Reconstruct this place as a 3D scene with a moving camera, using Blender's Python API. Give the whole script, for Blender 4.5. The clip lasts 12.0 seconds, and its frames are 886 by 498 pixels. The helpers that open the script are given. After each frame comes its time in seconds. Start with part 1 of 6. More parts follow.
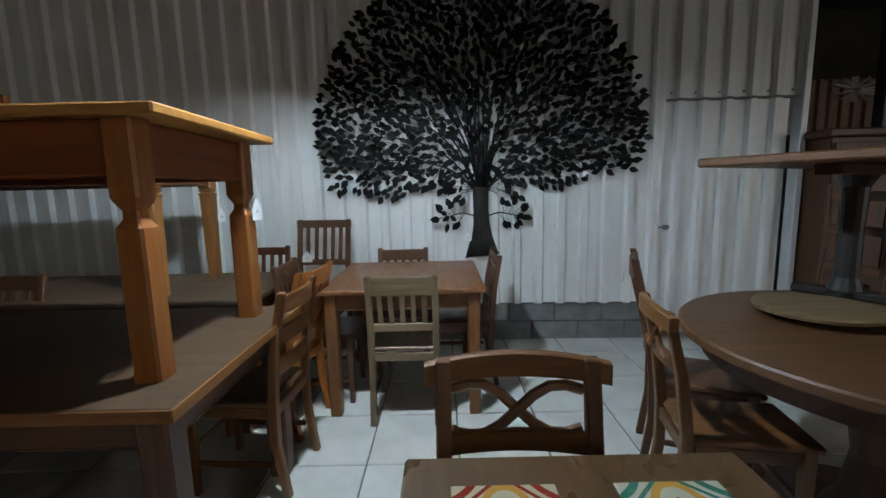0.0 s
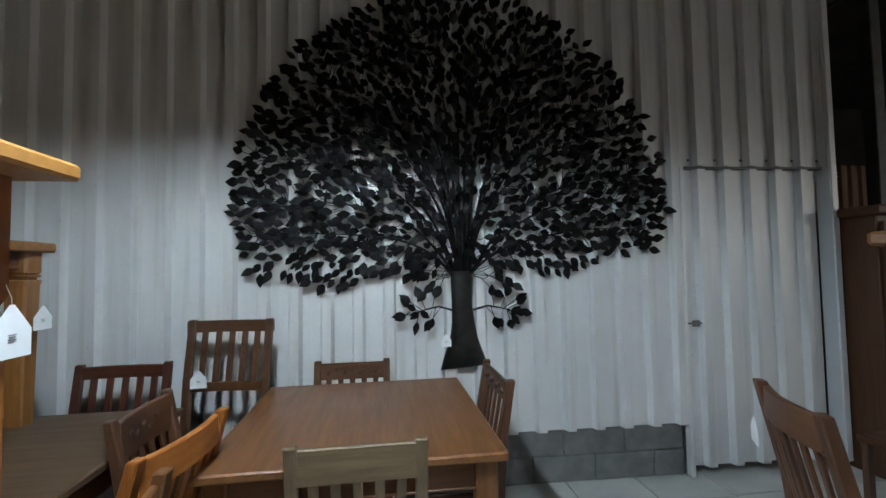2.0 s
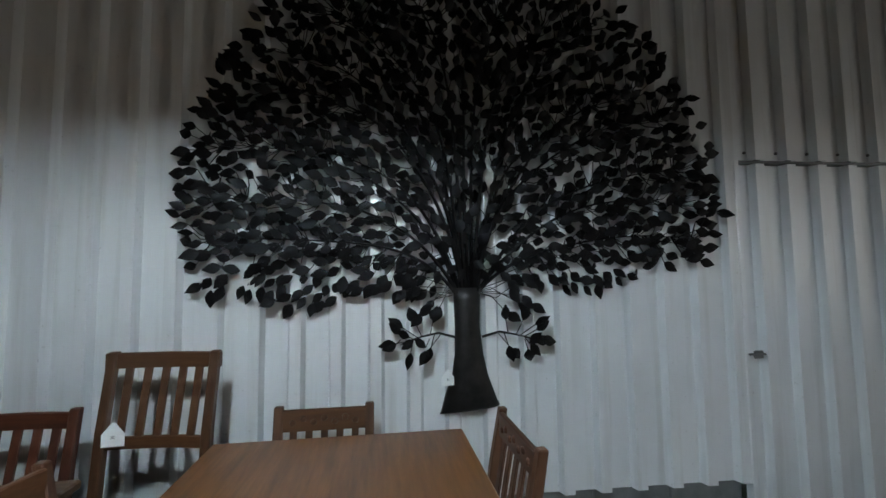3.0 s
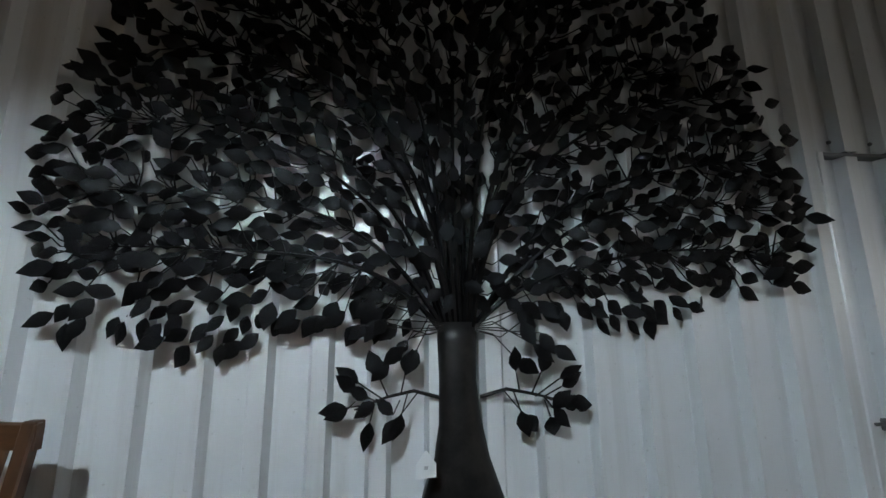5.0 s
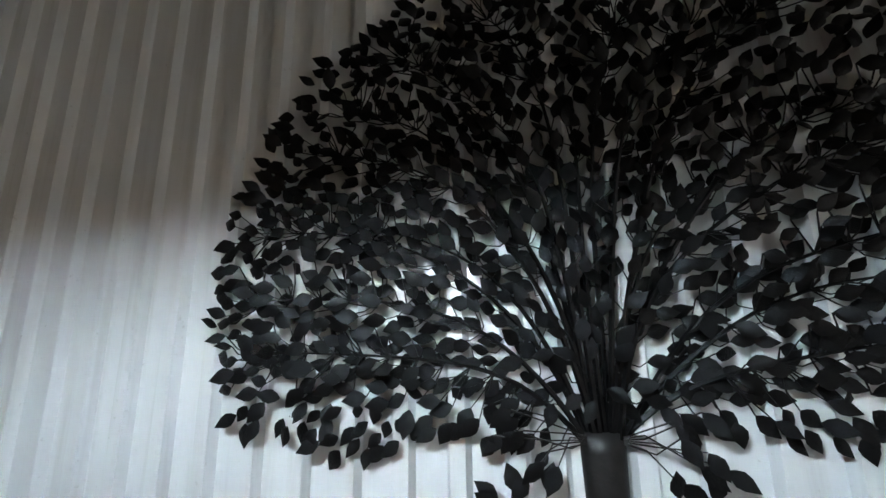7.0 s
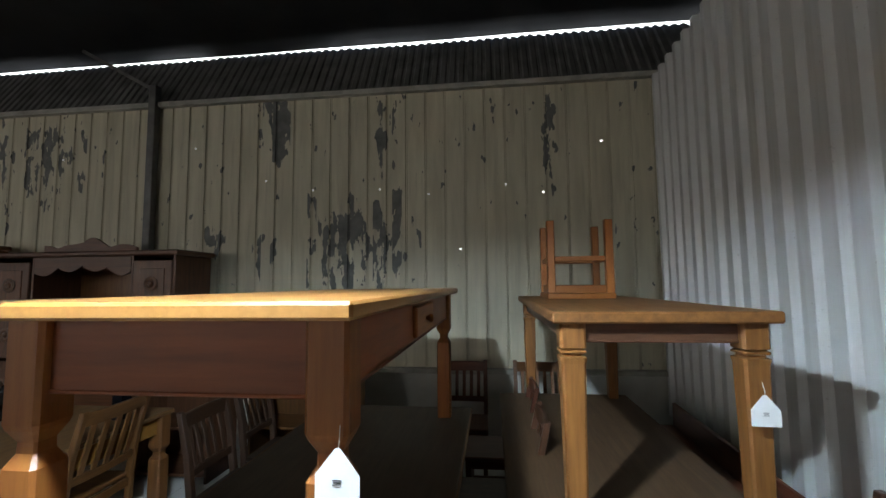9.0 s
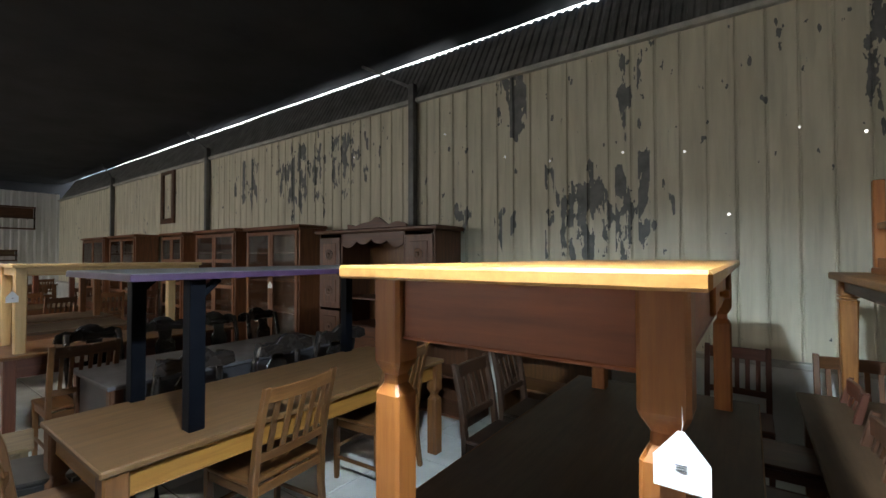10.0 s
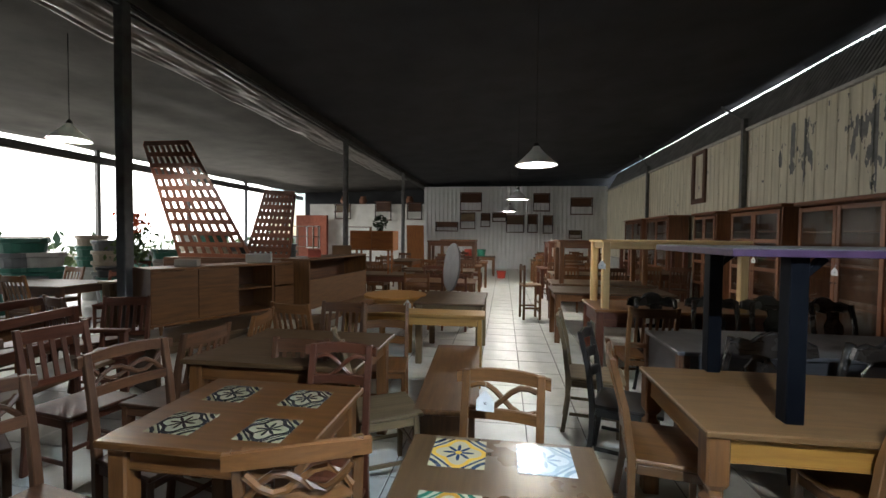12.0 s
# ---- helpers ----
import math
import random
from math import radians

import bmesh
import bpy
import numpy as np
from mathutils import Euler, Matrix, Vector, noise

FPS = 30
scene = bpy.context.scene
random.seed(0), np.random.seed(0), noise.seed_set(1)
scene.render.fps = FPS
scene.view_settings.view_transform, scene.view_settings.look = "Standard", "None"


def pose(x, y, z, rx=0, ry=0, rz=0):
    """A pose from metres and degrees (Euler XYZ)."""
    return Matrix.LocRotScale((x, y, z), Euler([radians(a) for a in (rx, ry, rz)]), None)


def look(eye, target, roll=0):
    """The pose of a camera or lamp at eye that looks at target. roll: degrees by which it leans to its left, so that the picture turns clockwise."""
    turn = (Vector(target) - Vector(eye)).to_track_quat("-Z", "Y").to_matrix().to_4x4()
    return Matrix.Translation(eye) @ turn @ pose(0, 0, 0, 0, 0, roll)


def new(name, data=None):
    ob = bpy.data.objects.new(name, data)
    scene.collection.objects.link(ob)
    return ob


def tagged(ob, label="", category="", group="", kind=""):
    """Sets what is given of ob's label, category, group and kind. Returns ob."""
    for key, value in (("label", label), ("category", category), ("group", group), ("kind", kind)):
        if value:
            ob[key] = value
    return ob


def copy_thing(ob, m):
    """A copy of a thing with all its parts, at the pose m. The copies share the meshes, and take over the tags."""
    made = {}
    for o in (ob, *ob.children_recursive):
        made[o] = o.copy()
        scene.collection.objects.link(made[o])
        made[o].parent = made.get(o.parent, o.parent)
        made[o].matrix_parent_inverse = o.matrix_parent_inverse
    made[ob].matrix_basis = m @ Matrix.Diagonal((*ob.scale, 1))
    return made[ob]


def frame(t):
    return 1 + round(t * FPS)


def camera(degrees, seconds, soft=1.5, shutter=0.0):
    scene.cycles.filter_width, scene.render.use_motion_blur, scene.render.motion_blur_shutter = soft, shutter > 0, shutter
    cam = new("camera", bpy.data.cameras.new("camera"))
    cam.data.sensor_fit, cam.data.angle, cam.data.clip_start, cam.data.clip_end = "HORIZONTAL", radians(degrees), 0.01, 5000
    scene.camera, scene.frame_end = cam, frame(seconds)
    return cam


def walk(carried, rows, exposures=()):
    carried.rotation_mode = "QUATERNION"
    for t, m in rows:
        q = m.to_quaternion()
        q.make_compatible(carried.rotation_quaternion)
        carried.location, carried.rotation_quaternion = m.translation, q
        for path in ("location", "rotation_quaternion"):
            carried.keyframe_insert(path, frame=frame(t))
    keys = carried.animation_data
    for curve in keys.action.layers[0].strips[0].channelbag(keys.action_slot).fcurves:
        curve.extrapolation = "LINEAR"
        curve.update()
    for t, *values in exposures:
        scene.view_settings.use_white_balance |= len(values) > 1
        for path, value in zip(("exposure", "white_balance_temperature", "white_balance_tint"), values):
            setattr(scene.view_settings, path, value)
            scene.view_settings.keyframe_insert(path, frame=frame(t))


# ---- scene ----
cam = camera(92.4, 12.0)
PATH = [
    (0, (0.275, 0.497, 1.323), (0.272, 2.478, 1.044), -1.3),
    (0.5, (0.118, 0.757, 1.317), (-0.058, 2.736, 1.092), -1.2),
    (1, (0.068, 1.013, 1.345), (0.032, 3.011, 1.288), -1.1),
    (1.5, (0.096, 1.282, 1.354), (0.229, 3.277, 1.404), -1.0),
    (2, (0.115, 1.494, 1.354), (0.399, 3.472, 1.444), -1.0),
    (2.5, (0.093, 1.751, 1.391), (0.441, 3.716, 1.513), -0.8),
    (3, (0.179, 2.015, 1.374), (0.469, 3.989, 1.519), -0.7),
    (4.8, (0.311, 2.634, 1.282), (0.632, 4.583, 1.596), -0.7),
    (5, (0.336, 2.648, 1.3), (0.629, 4.588, 1.688), -0.6),
    (5.5, (0.376, 2.658, 1.365), (0.616, 4.567, 1.912), -0.6),
    (6, (0.391, 2.647, 1.447), (0.572, 4.553, 2.025), -0.9),
    (6.5, (0.381, 2.622, 1.579), (0.485, 4.563, 2.05), -1.0),
    (6.7, (0.37, 2.627, 1.594), (0.373, 4.576, 2.05), -1.0),
    (8.3, (0.209, 2.701, 1.582), (-1.687, 3.268, 1.871), -0.9),
    (8.5, (0.211, 2.684, 1.578), (-1.749, 2.987, 1.831), -0.8),
    (8.6, (0.212, 2.674, 1.579), (-1.765, 2.858, 1.813), -0.8),
    (9, (0.215, 2.621, 1.589), (-1.766, 2.393, 1.754), -0.6),
    (9.5, (0.223, 2.529, 1.59), (-1.656, 1.851, 1.689), -0.3),
    (10, (0.246, 2.437, 1.582), (-1.376, 1.268, 1.621), -0.1),
    (10.5, (0.293, 2.355, 1.572), (-0.911, 0.758, 1.553), 0.2),
    (11, (0.359, 2.307, 1.569), (-0.374, 0.446, 1.528), 0.4),
    (11.5, (0.428, 2.279, 1.561), (0.206, 0.292, 1.517), 0.3),
    (12, (0.53, 2.289, 1.555), (0.812, 0.31, 1.492), 0.6),
]
walk(cam, [(t, look(eye, target, roll)) for t, eye, target, roll in PATH],
     [(0, -0.42), (0.5, -0.16), (1.5, -0.22), (2.5, -0.55), (3.0, -0.57), (5.0, -0.68), (5.5, -0.32), (6.0, 0.1), (6.5, 0.38), (9.0, 0.12), (9.5, 0.40), (10.5, 0.76), (11.5, 0.74), (12.0, 0.54)])

# ---- world, sun, lamps ----
world = bpy.data.worlds.new("world")
scene.world = world
world.use_nodes = True
wn, wl = world.node_tree.nodes, world.node_tree.links
sky = wn.new("ShaderNodeTexSky")
sky.sky_type = "NISHITA"
sky.sun_disc = False
sky.sun_elevation, sky.sun_rotation = radians(50), radians(120)
wn["Background"].inputs["Strength"].default_value = 0.15
wl.new(sky.outputs["Color"], wn["Background"].inputs["Color"])


def lamp(name, kind, m, energy, color, size=0.0, size_y=0.0):
    data = bpy.data.lights.new(name, kind)
    data.energy, data.color = energy, color
    if kind == "AREA":
        data.shape, data.size, data.size_y = "RECTANGLE", size, size_y
    elif kind == "SUN":
        data.angle = size
    else:
        data.shadow_soft_size = size
    ob = new(name, data)
    ob.matrix_world = m
    return ob


lamp("sun", "SUN", look((20, -20, 30), (0, 0, 0)), 1.2, (1, 0.95, 0.88), radians(12))
# daylight entering by the open side of the shed
lamp("daylight_side", "AREA", look((11.7, -10.0, 2.3), (0, -7.5, 0.6)), 120, (1, 0.92, 0.82), 15.0, 2.4)
LAMPS = [(-0.17, 2.05, 2.29), (0.2, -2.35, 2.31), (0.26, -6.4, 2.29), (0.36, -10.4, 2.28), (5.75, -2.2, 2.66)]
WATTS = [225, 42, 110, 145, 60]
for (lx, ly, lz), power in zip(LAMPS, WATTS):
    lamp("bulb_light", "POINT", pose(lx, ly, lz + 0.045), power, (0.71, 0.87, 1.0) if ly > 0 else (1.0, 0.95, 0.86), 0.04)


# ---- materials ----
class Nodes:
    def __init__(self, name):
        self.mat = bpy.data.materials.new(name)
        self.mat.use_nodes = True
        self.t = self.mat.node_tree
        self.b = self.t.nodes["Principled BSDF"]

    def node(self, kind, **inputs):
        n = self.t.nodes.new(kind)
        for k, v in inputs.items():
            n.inputs[k.replace("_", " ")].default_value = v
        return n

    def link(self, a, b):
        self.t.links.new(a, b)

    def coords(self, scale=(1, 1, 1), out="Object"):
        c = self.node("ShaderNodeTexCoord")
        m = self.node("ShaderNodeMapping")
        m.inputs["Scale"].default_value = scale
        self.link(c.outputs[out], m.inputs["Vector"])
        return m.outputs["Vector"]

    def noise(self, vec, scale, detail=4.0, rough=0.55):
        n = self.node("ShaderNodeTexNoise", Scale=scale, Detail=detail, Roughness=rough)
        self.link(vec, n.inputs["Vector"])
        return n.outputs["Fac"]

    def ramp(self, fac, stops):
        r = self.node("ShaderNodeValToRGB")
        e = r.color_ramp.elements
        while len(e) < len(stops):
            e.new(0.5)
        for el, (p, c) in zip(e, stops):
            el.position, el.color = p, (*c, 1)
        self.link(fac, r.inputs["Fac"])
        return r.outputs["Color"]

    def mix(self, fac, a, b, mode="MIX"):
        n = self.t.nodes.new("ShaderNodeMix")
        n.data_type, n.blend_type = "RGBA", mode
        for sock, v in ((n.inputs[0], fac), (n.inputs[6], a), (n.inputs[7], b)):
            if hasattr(v, "links"):
                self.link(v, sock)
            elif isinstance(v, tuple):
                sock.default_value = (*v, 1)
            else:
                sock.default_value = v
        return n.outputs[2]

    def bump(self, fac, strength, distance=0.01):
        n = self.node("ShaderNodeBump", Strength=strength, Distance=distance)
        self.link(fac, n.inputs["Height"])
        self.link(n.outputs["Normal"], self.b.inputs["Normal"])

    def set(self, rough=0.5, metal=0.0, color=None, spec=0.5):
        self.b.inputs["Roughness"].default_value = rough
        self.b.inputs["Metallic"].default_value = metal
        self.b.inputs["Specular IOR Level"].default_value = spec
        if color is not None:
            if hasattr(color, "links"):
                self.link(color, self.b.inputs["Base Color"])
            else:
                self.b.inputs["Base Color"].default_value = (*color, 1)
        return self.mat


WOODS = {}


def wood(light, dark, axis="x", rough=0.42):
    """Varnished wood whose grain runs along one axis of its thing."""
    key = (light, dark, axis, rough)
    if key in WOODS:
        return WOODS[key]
    n = Nodes("wood_" + axis)
    s = {"x": (1.2, 14, 14), "y": (14, 1.2, 14), "z": (14, 14, 1.2)}[axis]
    info = n.node("ShaderNodeObjectInfo")
    v = n.coords(s)
    off = n.node("ShaderNodeVectorMath")
    off.operation = "ADD"
    n.link(v, off.inputs[0])
    mul = n.node("ShaderNodeMath")
    mul.operation, mul.inputs[1].default_value = "MULTIPLY", 37.0
    n.link(info.outputs["Random"], mul.inputs[0])
    n.link(mul.outputs[0], off.inputs[1])
    v = off.outputs[0]
    grain = n.noise(v, 2.2, 6, 0.65)
    broad = n.noise(n.coords((2.5, 2.5, 2.5)), 1.3, 3)
    col = n.ramp(grain, [(0.30, dark), (0.68, light)])
    worn = tuple(min(1, c * 0.8 + 0.008) for c in light)
    col = n.mix(n.ramp(broad, [(0.42, (0, 0, 0)), (0.72, (0.55, 0.55, 0.55))]), col, worn)
    hsv = n.node("ShaderNodeHueSaturation")
    n.link(col, hsv.inputs["Color"])
    val = n.node("ShaderNodeMapRange")
    val.inputs["To Min"].default_value, val.inputs["To Max"].default_value = 0.78, 1.18
    n.link(info.outputs["Random"], val.inputs["Value"])
    n.link(val.outputs[0], hsv.inputs["Value"])
    n.bump(grain, 0.12, 0.004)
    rr = n.node("ShaderNodeMapRange")
    rr.inputs["To Min"].default_value, rr.inputs["To Max"].default_value = rough - 0.08, rough + 0.16
    n.link(broad, rr.inputs["Value"])
    n.set(rough, 0, hsv.outputs["Color"])
    n.link(rr.outputs[0], n.b.inputs["Roughness"])
    WOODS[key] = n.mat
    return n.mat


ORANGE = ((0.38, 0.135, 0.026), (0.22, 0.062, 0.012))
HONEY = ((0.165, 0.072, 0.021), (0.075, 0.029, 0.009))
BROWN = ((0.20, 0.082, 0.024), (0.085, 0.031, 0.009))
DARK = ((0.13, 0.055, 0.025), (0.05, 0.02, 0.01))
RED = ((0.135, 0.042, 0.020), (0.058, 0.016, 0.008))
GREYW = ((0.205, 0.145, 0.078), (0.092, 0.06, 0.03))
DUSTY = ((0.112, 0.063, 0.029), (0.056, 0.029, 0.012))
# umber halved, with the shade beside the stacked tables in its colour
SHADED_UMBER = ((0.05, 0.022, 0.010), (0.022, 0.010, 0.005))
UMBER = ((0.105, 0.045, 0.018), (0.045, 0.018, 0.007))
CABINET = ((0.23, 0.084, 0.030), (0.10, 0.034, 0.012))
MUDDY = ((0.125, 0.06, 0.025), (0.055, 0.025, 0.010))
# orange wood lightened to carry the sheen on the upper table's top
ORANGE_SHEEN = ((0.46, 0.22, 0.058), (0.32, 0.14, 0.034))
RUSTIC = ((0.31, 0.13, 0.033), (0.15, 0.058, 0.015))
BLACKW = ((0.022, 0.018, 0.016), (0.010, 0.008, 0.007))


def mat_white_metal():
    n = Nodes("white_metal")
    v = n.coords()
    big = n.noise(v, 0.9, 4)
    streak = n.noise(n.coords((9, 9, 0.5)), 1.6, 5)
    col = n.ramp(big, [(0.3, (0.66, 0.67, 0.67)), (0.7, (0.78, 0.79, 0.79))])
    col = n.mix(n.ramp(streak, [(0.5, (0, 0, 0)), (0.78, (0.5, 0.5, 0.5))]), col, (0.45, 0.44, 0.40))
    fine = n.noise(v, 45, 3)
    col = n.mix(n.ramp(fine, [(0.66, (0, 0, 0)), (0.74, (0.35, 0.35, 0.35))]), col, (0.38, 0.36, 0.33))
    n.bump(n.noise(v, 2.5, 2), 0.25, 0.012)
    return n.set(0.38, 0.15, col)


def mat_peeling():
    """Cream paint that has flaked off in upright patches and shows grey metal."""
    n = Nodes("peeling_paint")
    v = n.coords()

    def m(op, a, b=0.0, c=0.0):
        k = n.node("ShaderNodeMath")
        k.operation = op
        for i, q in enumerate((a, b, c)):
            if hasattr(q, "links"):
                n.link(q, k.inputs[i])
            else:
                k.inputs[i].default_value = q
        return k.outputs[0]
    c = n.node("ShaderNodeTexCoord")
    sep = n.node("ShaderNodeSeparateXYZ")
    n.link(c.outputs["Object"], sep.inputs[0])
    # where the paint has come off most: (along the wall, height, half width, half height)
    near = 0.0
    for cx, cz, hw, hh in ((0.27, 3.40, 0.36, 0.62), (1.50, 3.25, 0.13, 0.62), (1.20, 2.05, 0.72, 0.72), (3.23, 3.10, 0.11, 0.80), (-0.42, 2.10, 0.24, 0.32), (0.1, 1.95, 0.20, 0.40), (4.10, 3.45, 0.13, 0.34),
                           (-2.45, 3.05, 0.60, 0.80), (-3.75, 2.95, 0.85, 0.85), (-5.4, 2.95, 0.65, 0.6)):
        mp = n.node("ShaderNodeMapping")
        mp.inputs["Location"].default_value = (-cx / hw, 0, -cz / hh)
        mp.inputs["Scale"].default_value = (1 / hw, 0, 1 / hh)
        n.link(c.outputs["Object"], mp.inputs["Vector"])
        ln = n.node("ShaderNodeVectorMath")
        ln.operation = "LENGTH"
        n.link(mp.outputs["Vector"], ln.inputs[0])
        f = m("SUBTRACT", 1.15, ln.outputs["Value"])
        near = m("MAXIMUM", near, f)
    near = m("MINIMUM", near, 0.75)
    strip = n.node("ShaderNodeTexWhiteNoise")
    strip.noise_dimensions = "1D"
    n.link(m("FLOOR", m("DIVIDE", sep.outputs[0], 0.105)), strip.inputs["W"])
    streak = n.noise(n.coords((5.2, 1, 2.0)), 1.7, 5, 0.55)
    score = m("MULTIPLY_ADD", streak, 1.5, m("MULTIPLY", near, 0.57))
    score = m("ADD", score, m("MULTIPLY", m("SUBTRACT", strip.outputs["Value"], 0.5), 0.34))
    fleck = n.noise(n.coords((5, 1, 2.6)), 2.3, 4, 0.5)
    area = n.noise(n.coords((1, 1, 1)), 0.8, 2)
    fl = m("GREATER_THAN", m("ADD", fleck, m("MULTIPLY", area, 0.22)), 0.79)
    mask = m("MAXIMUM", m("GREATER_THAN", score, 1.14), fl)
    cream = n.ramp(n.noise(n.coords((5, 1, 0.6)), 1.5, 5), [(0.25, (0.50, 0.465, 0.345)), (0.7, (0.71, 0.665, 0.515))])
    grey = n.ramp(n.noise(v, 8, 4), [(0.3, (0.10, 0.105, 0.10)), (0.7, (0.20, 0.20, 0.19))])
    dirt = n.noise(n.coords((14, 1, 1.0)), 1.0, 5)
    cream = n.mix(n.ramp(dirt, [(0.55, (0, 0, 0)), (0.8, (0.5, 0.5, 0.5))]), cream, (0.25, 0.23, 0.16))
    col = n.mix(mask, cream, grey)
    n.bump(mask, 0.5, -0.003)
    return n.set(0.6, 0, col)


def mat_plain(name, a, b, scale=6.0, rough=0.6, metal=0.0, bump=0.15, stretch=(1, 1, 1), spec=0.5):
    n = Nodes(name)
    f = n.noise(n.coords(stretch), scale, 5)
    n.bump(n.noise(n.coords(stretch), scale * 6, 3), bump, 0.004)
    return n.set(rough, metal, n.ramp(f, [(0.3, a), (0.7, b)]), spec)


def mat_emit(name, color, strength):
    n = Nodes(name)
    n.b.inputs["Emission Color"].default_value = (*color, 1)
    n.b.inputs["Emission Strength"].default_value = strength
    return n.set(0.5, 0, color)


def mat_glass():
    n = Nodes("cabinet_glass")
    n.b.inputs["Transmission Weight"].default_value = 1.0
    n.b.inputs["IOR"].default_value = 1.45
    return n.set(0.03, 0, (0.72, 0.76, 0.75))


def mat_ceramic(base, leaf, heart):
    """Hand-painted ceramic tile with a four-fold flower."""
    n = Nodes("painted_tile")
    sep = n.node("ShaderNodeSeparateXYZ")
    c = n.node("ShaderNodeTexCoord")
    n.link(c.outputs["Generated"], sep.inputs[0])

    def m(op, a, b=0.0):
        k = n.node("ShaderNodeMath")
        k.operation = op
        for i, v in enumerate((a, b)):
            if hasattr(v, "links"):
                n.link(v, k.inputs[i])
            else:
                k.inputs[i].default_value = v
        return k.outputs[0]
    # four painted quarters, each with its own flower, around one larger one
    u, v = m("SUBTRACT", sep.outputs[0], 0.5), m("SUBTRACT", sep.outputs[1], 0.5)
    r = m("SQRT", m("ADD", m("MULTIPLY", u, u), m("MULTIPLY", v, v)))
    ang = m("ARCTAN2", v, u)
    petal = m("MULTIPLY", m("ADD", m("COSINE", m("MULTIPLY", ang, 8.0)), 1.15), 0.12)
    inner = m("LESS_THAN", m("SUBTRACT", r, petal), 0.03)
    ring = m("LESS_THAN", m("ABSOLUTE", m("SUBTRACT", r, m("ADD", m("MULTIPLY", m("COSINE", m("MULTIPLY", ang, 4.0)), 0.07), 0.40))), 0.045)
    corner = m("LESS_THAN", m("ABSOLUTE", m("SUBTRACT", m("MULTIPLY", m("ABSOLUTE", u), m("ABSOLUTE", v)), 0.15)), 0.022)
    dot = m("LESS_THAN", r, 0.06)
    col = n.mix(inner, base, leaf)
    col = n.mix(ring, col, heart)
    col = n.mix(corner, col, leaf)
    col = n.mix(dot, col, heart)
    tri = m("LESS_THAN", m("ABSOLUTE", m("SUBTRACT", m("ADD", m("ABSOLUTE", u), m("ABSOLUTE", v)), 0.62)), 0.03)
    col = n.mix(tri, col, leaf)
    crack = n.noise(n.coords((1, 1, 1)), 60, 2)
    col = n.mix(n.ramp(crack, [(0.6, (0, 0, 0)), (0.75, (0.3, 0.3, 0.3))]), col, (0.35, 0.3, 0.22))
    n.b.inputs["Coat Weight"].default_value = 0.4
    return n.set(0.12, 0, col)


WHITE_METAL = mat_white_metal()
PEEL = mat_peeling()
BLOCK = mat_plain("concrete_block", (0.13, 0.137, 0.133), (0.23, 0.237, 0.23), 7, 0.9, bump=0.6)
GROUT = mat_plain("grout", (0.10, 0.10, 0.095), (0.18, 0.175, 0.16), 30, 0.9)
TILE = mat_plain("floor_tile", (0.52, 0.53, 0.50), (0.68, 0.68, 0.65), 3.5, 0.38, bump=0.06, spec=0.32)
BLACKCLOTH = mat_plain("black_sheet", (0.027, 0.029, 0.033), (0.048, 0.050, 0.056), 1.2, 0.75, bump=0.3, spec=0.25)
GREYCLOTH = mat_plain("grey_sheet", (0.045, 0.043, 0.04), (0.095, 0.09, 0.082), 1.6, 0.7, bump=0.4, spec=0.3)
IRON = mat_plain("dark_iron", (0.012, 0.011, 0.011), (0.032, 0.029, 0.027), 14, 0.42, 0.55, 0.2)
IRONLEAF = mat_plain("leaf_iron", (0.0015, 0.0014, 0.0014), (0.006, 0.0056, 0.0056), 22, 0.42, 0.10, 0.35, spec=0.15)
STEEL = mat_plain("painted_steel", (0.10, 0.10, 0.10), (0.17, 0.17, 0.165), 8, 0.5, 0.3)
TRIM = mat_plain("dusty_trim", (0.34, 0.33, 0.29), (0.52, 0.51, 0.46), 7, 0.7)
PAPER = mat_plain("tag_paper", (0.74, 0.75, 0.75), (0.82, 0.83, 0.83), 20, 0.7, bump=0.05)
INK = mat_plain("tag_ink", (0.12, 0.12, 0.13), (0.2, 0.2, 0.2), 20, 0.7)
PAINTW = mat_plain("white_wall_paint", (0.60, 0.60, 0.56), (0.76, 0.76, 0.72), 2.5, 0.7)
BLUEBLACK = mat_plain("blue_black_paint", (0.0012, 0.0016, 0.0032), (0.003, 0.0038, 0.006), 12, 0.6, spec=0.08)
PURPLE = mat_plain("purple_paint", (0.026, 0.010, 0.034), (0.055, 0.024, 0.062), 10, 0.5)
GREYTOP = mat_plain("grey_top", (0.07, 0.066, 0.07), (0.12, 0.115, 0.12), 6, 0.5)
GLASS = mat_glass()
BULB = mat_emit("bulb", (0.9, 0.96, 1.0), 40)


# ---- builders ----
def part(name, bm, material, parent=None, label="", smooth=False):
    me = bpy.data.meshes.new(name)
    bm.to_mesh(me)
    bm.free()
    if smooth:
        me.polygons.foreach_set("use_smooth", [True] * len(me.polygons))
    if material:
        me.materials.append(material)
    ob = new(name, me)
    if parent:
        ob.parent = parent
    if label:
        ob["label"] = label
    return ob


def add_box(bm, c, s, bevel=0.004, m=None):
    """A box with chamfered edges into bm: centre, size, an optional turn."""
    t = Matrix.Translation(c) @ (m or Matrix()) @ Matrix.Diagonal((*s, 1))
    g = bmesh.ops.create_cube(bm, size=1, matrix=t)
    if bevel:
        es = {e for v in g["verts"] for e in v.link_edges}
        bmesh.ops.bevel(bm, geom=list(es), offset=min(bevel, min(s) * 0.3), segments=1, affect="EDGES")
    return bm


def box(c, s, bevel=0.004, m=None):
    return add_box(bmesh.new(), c, s, bevel, m)


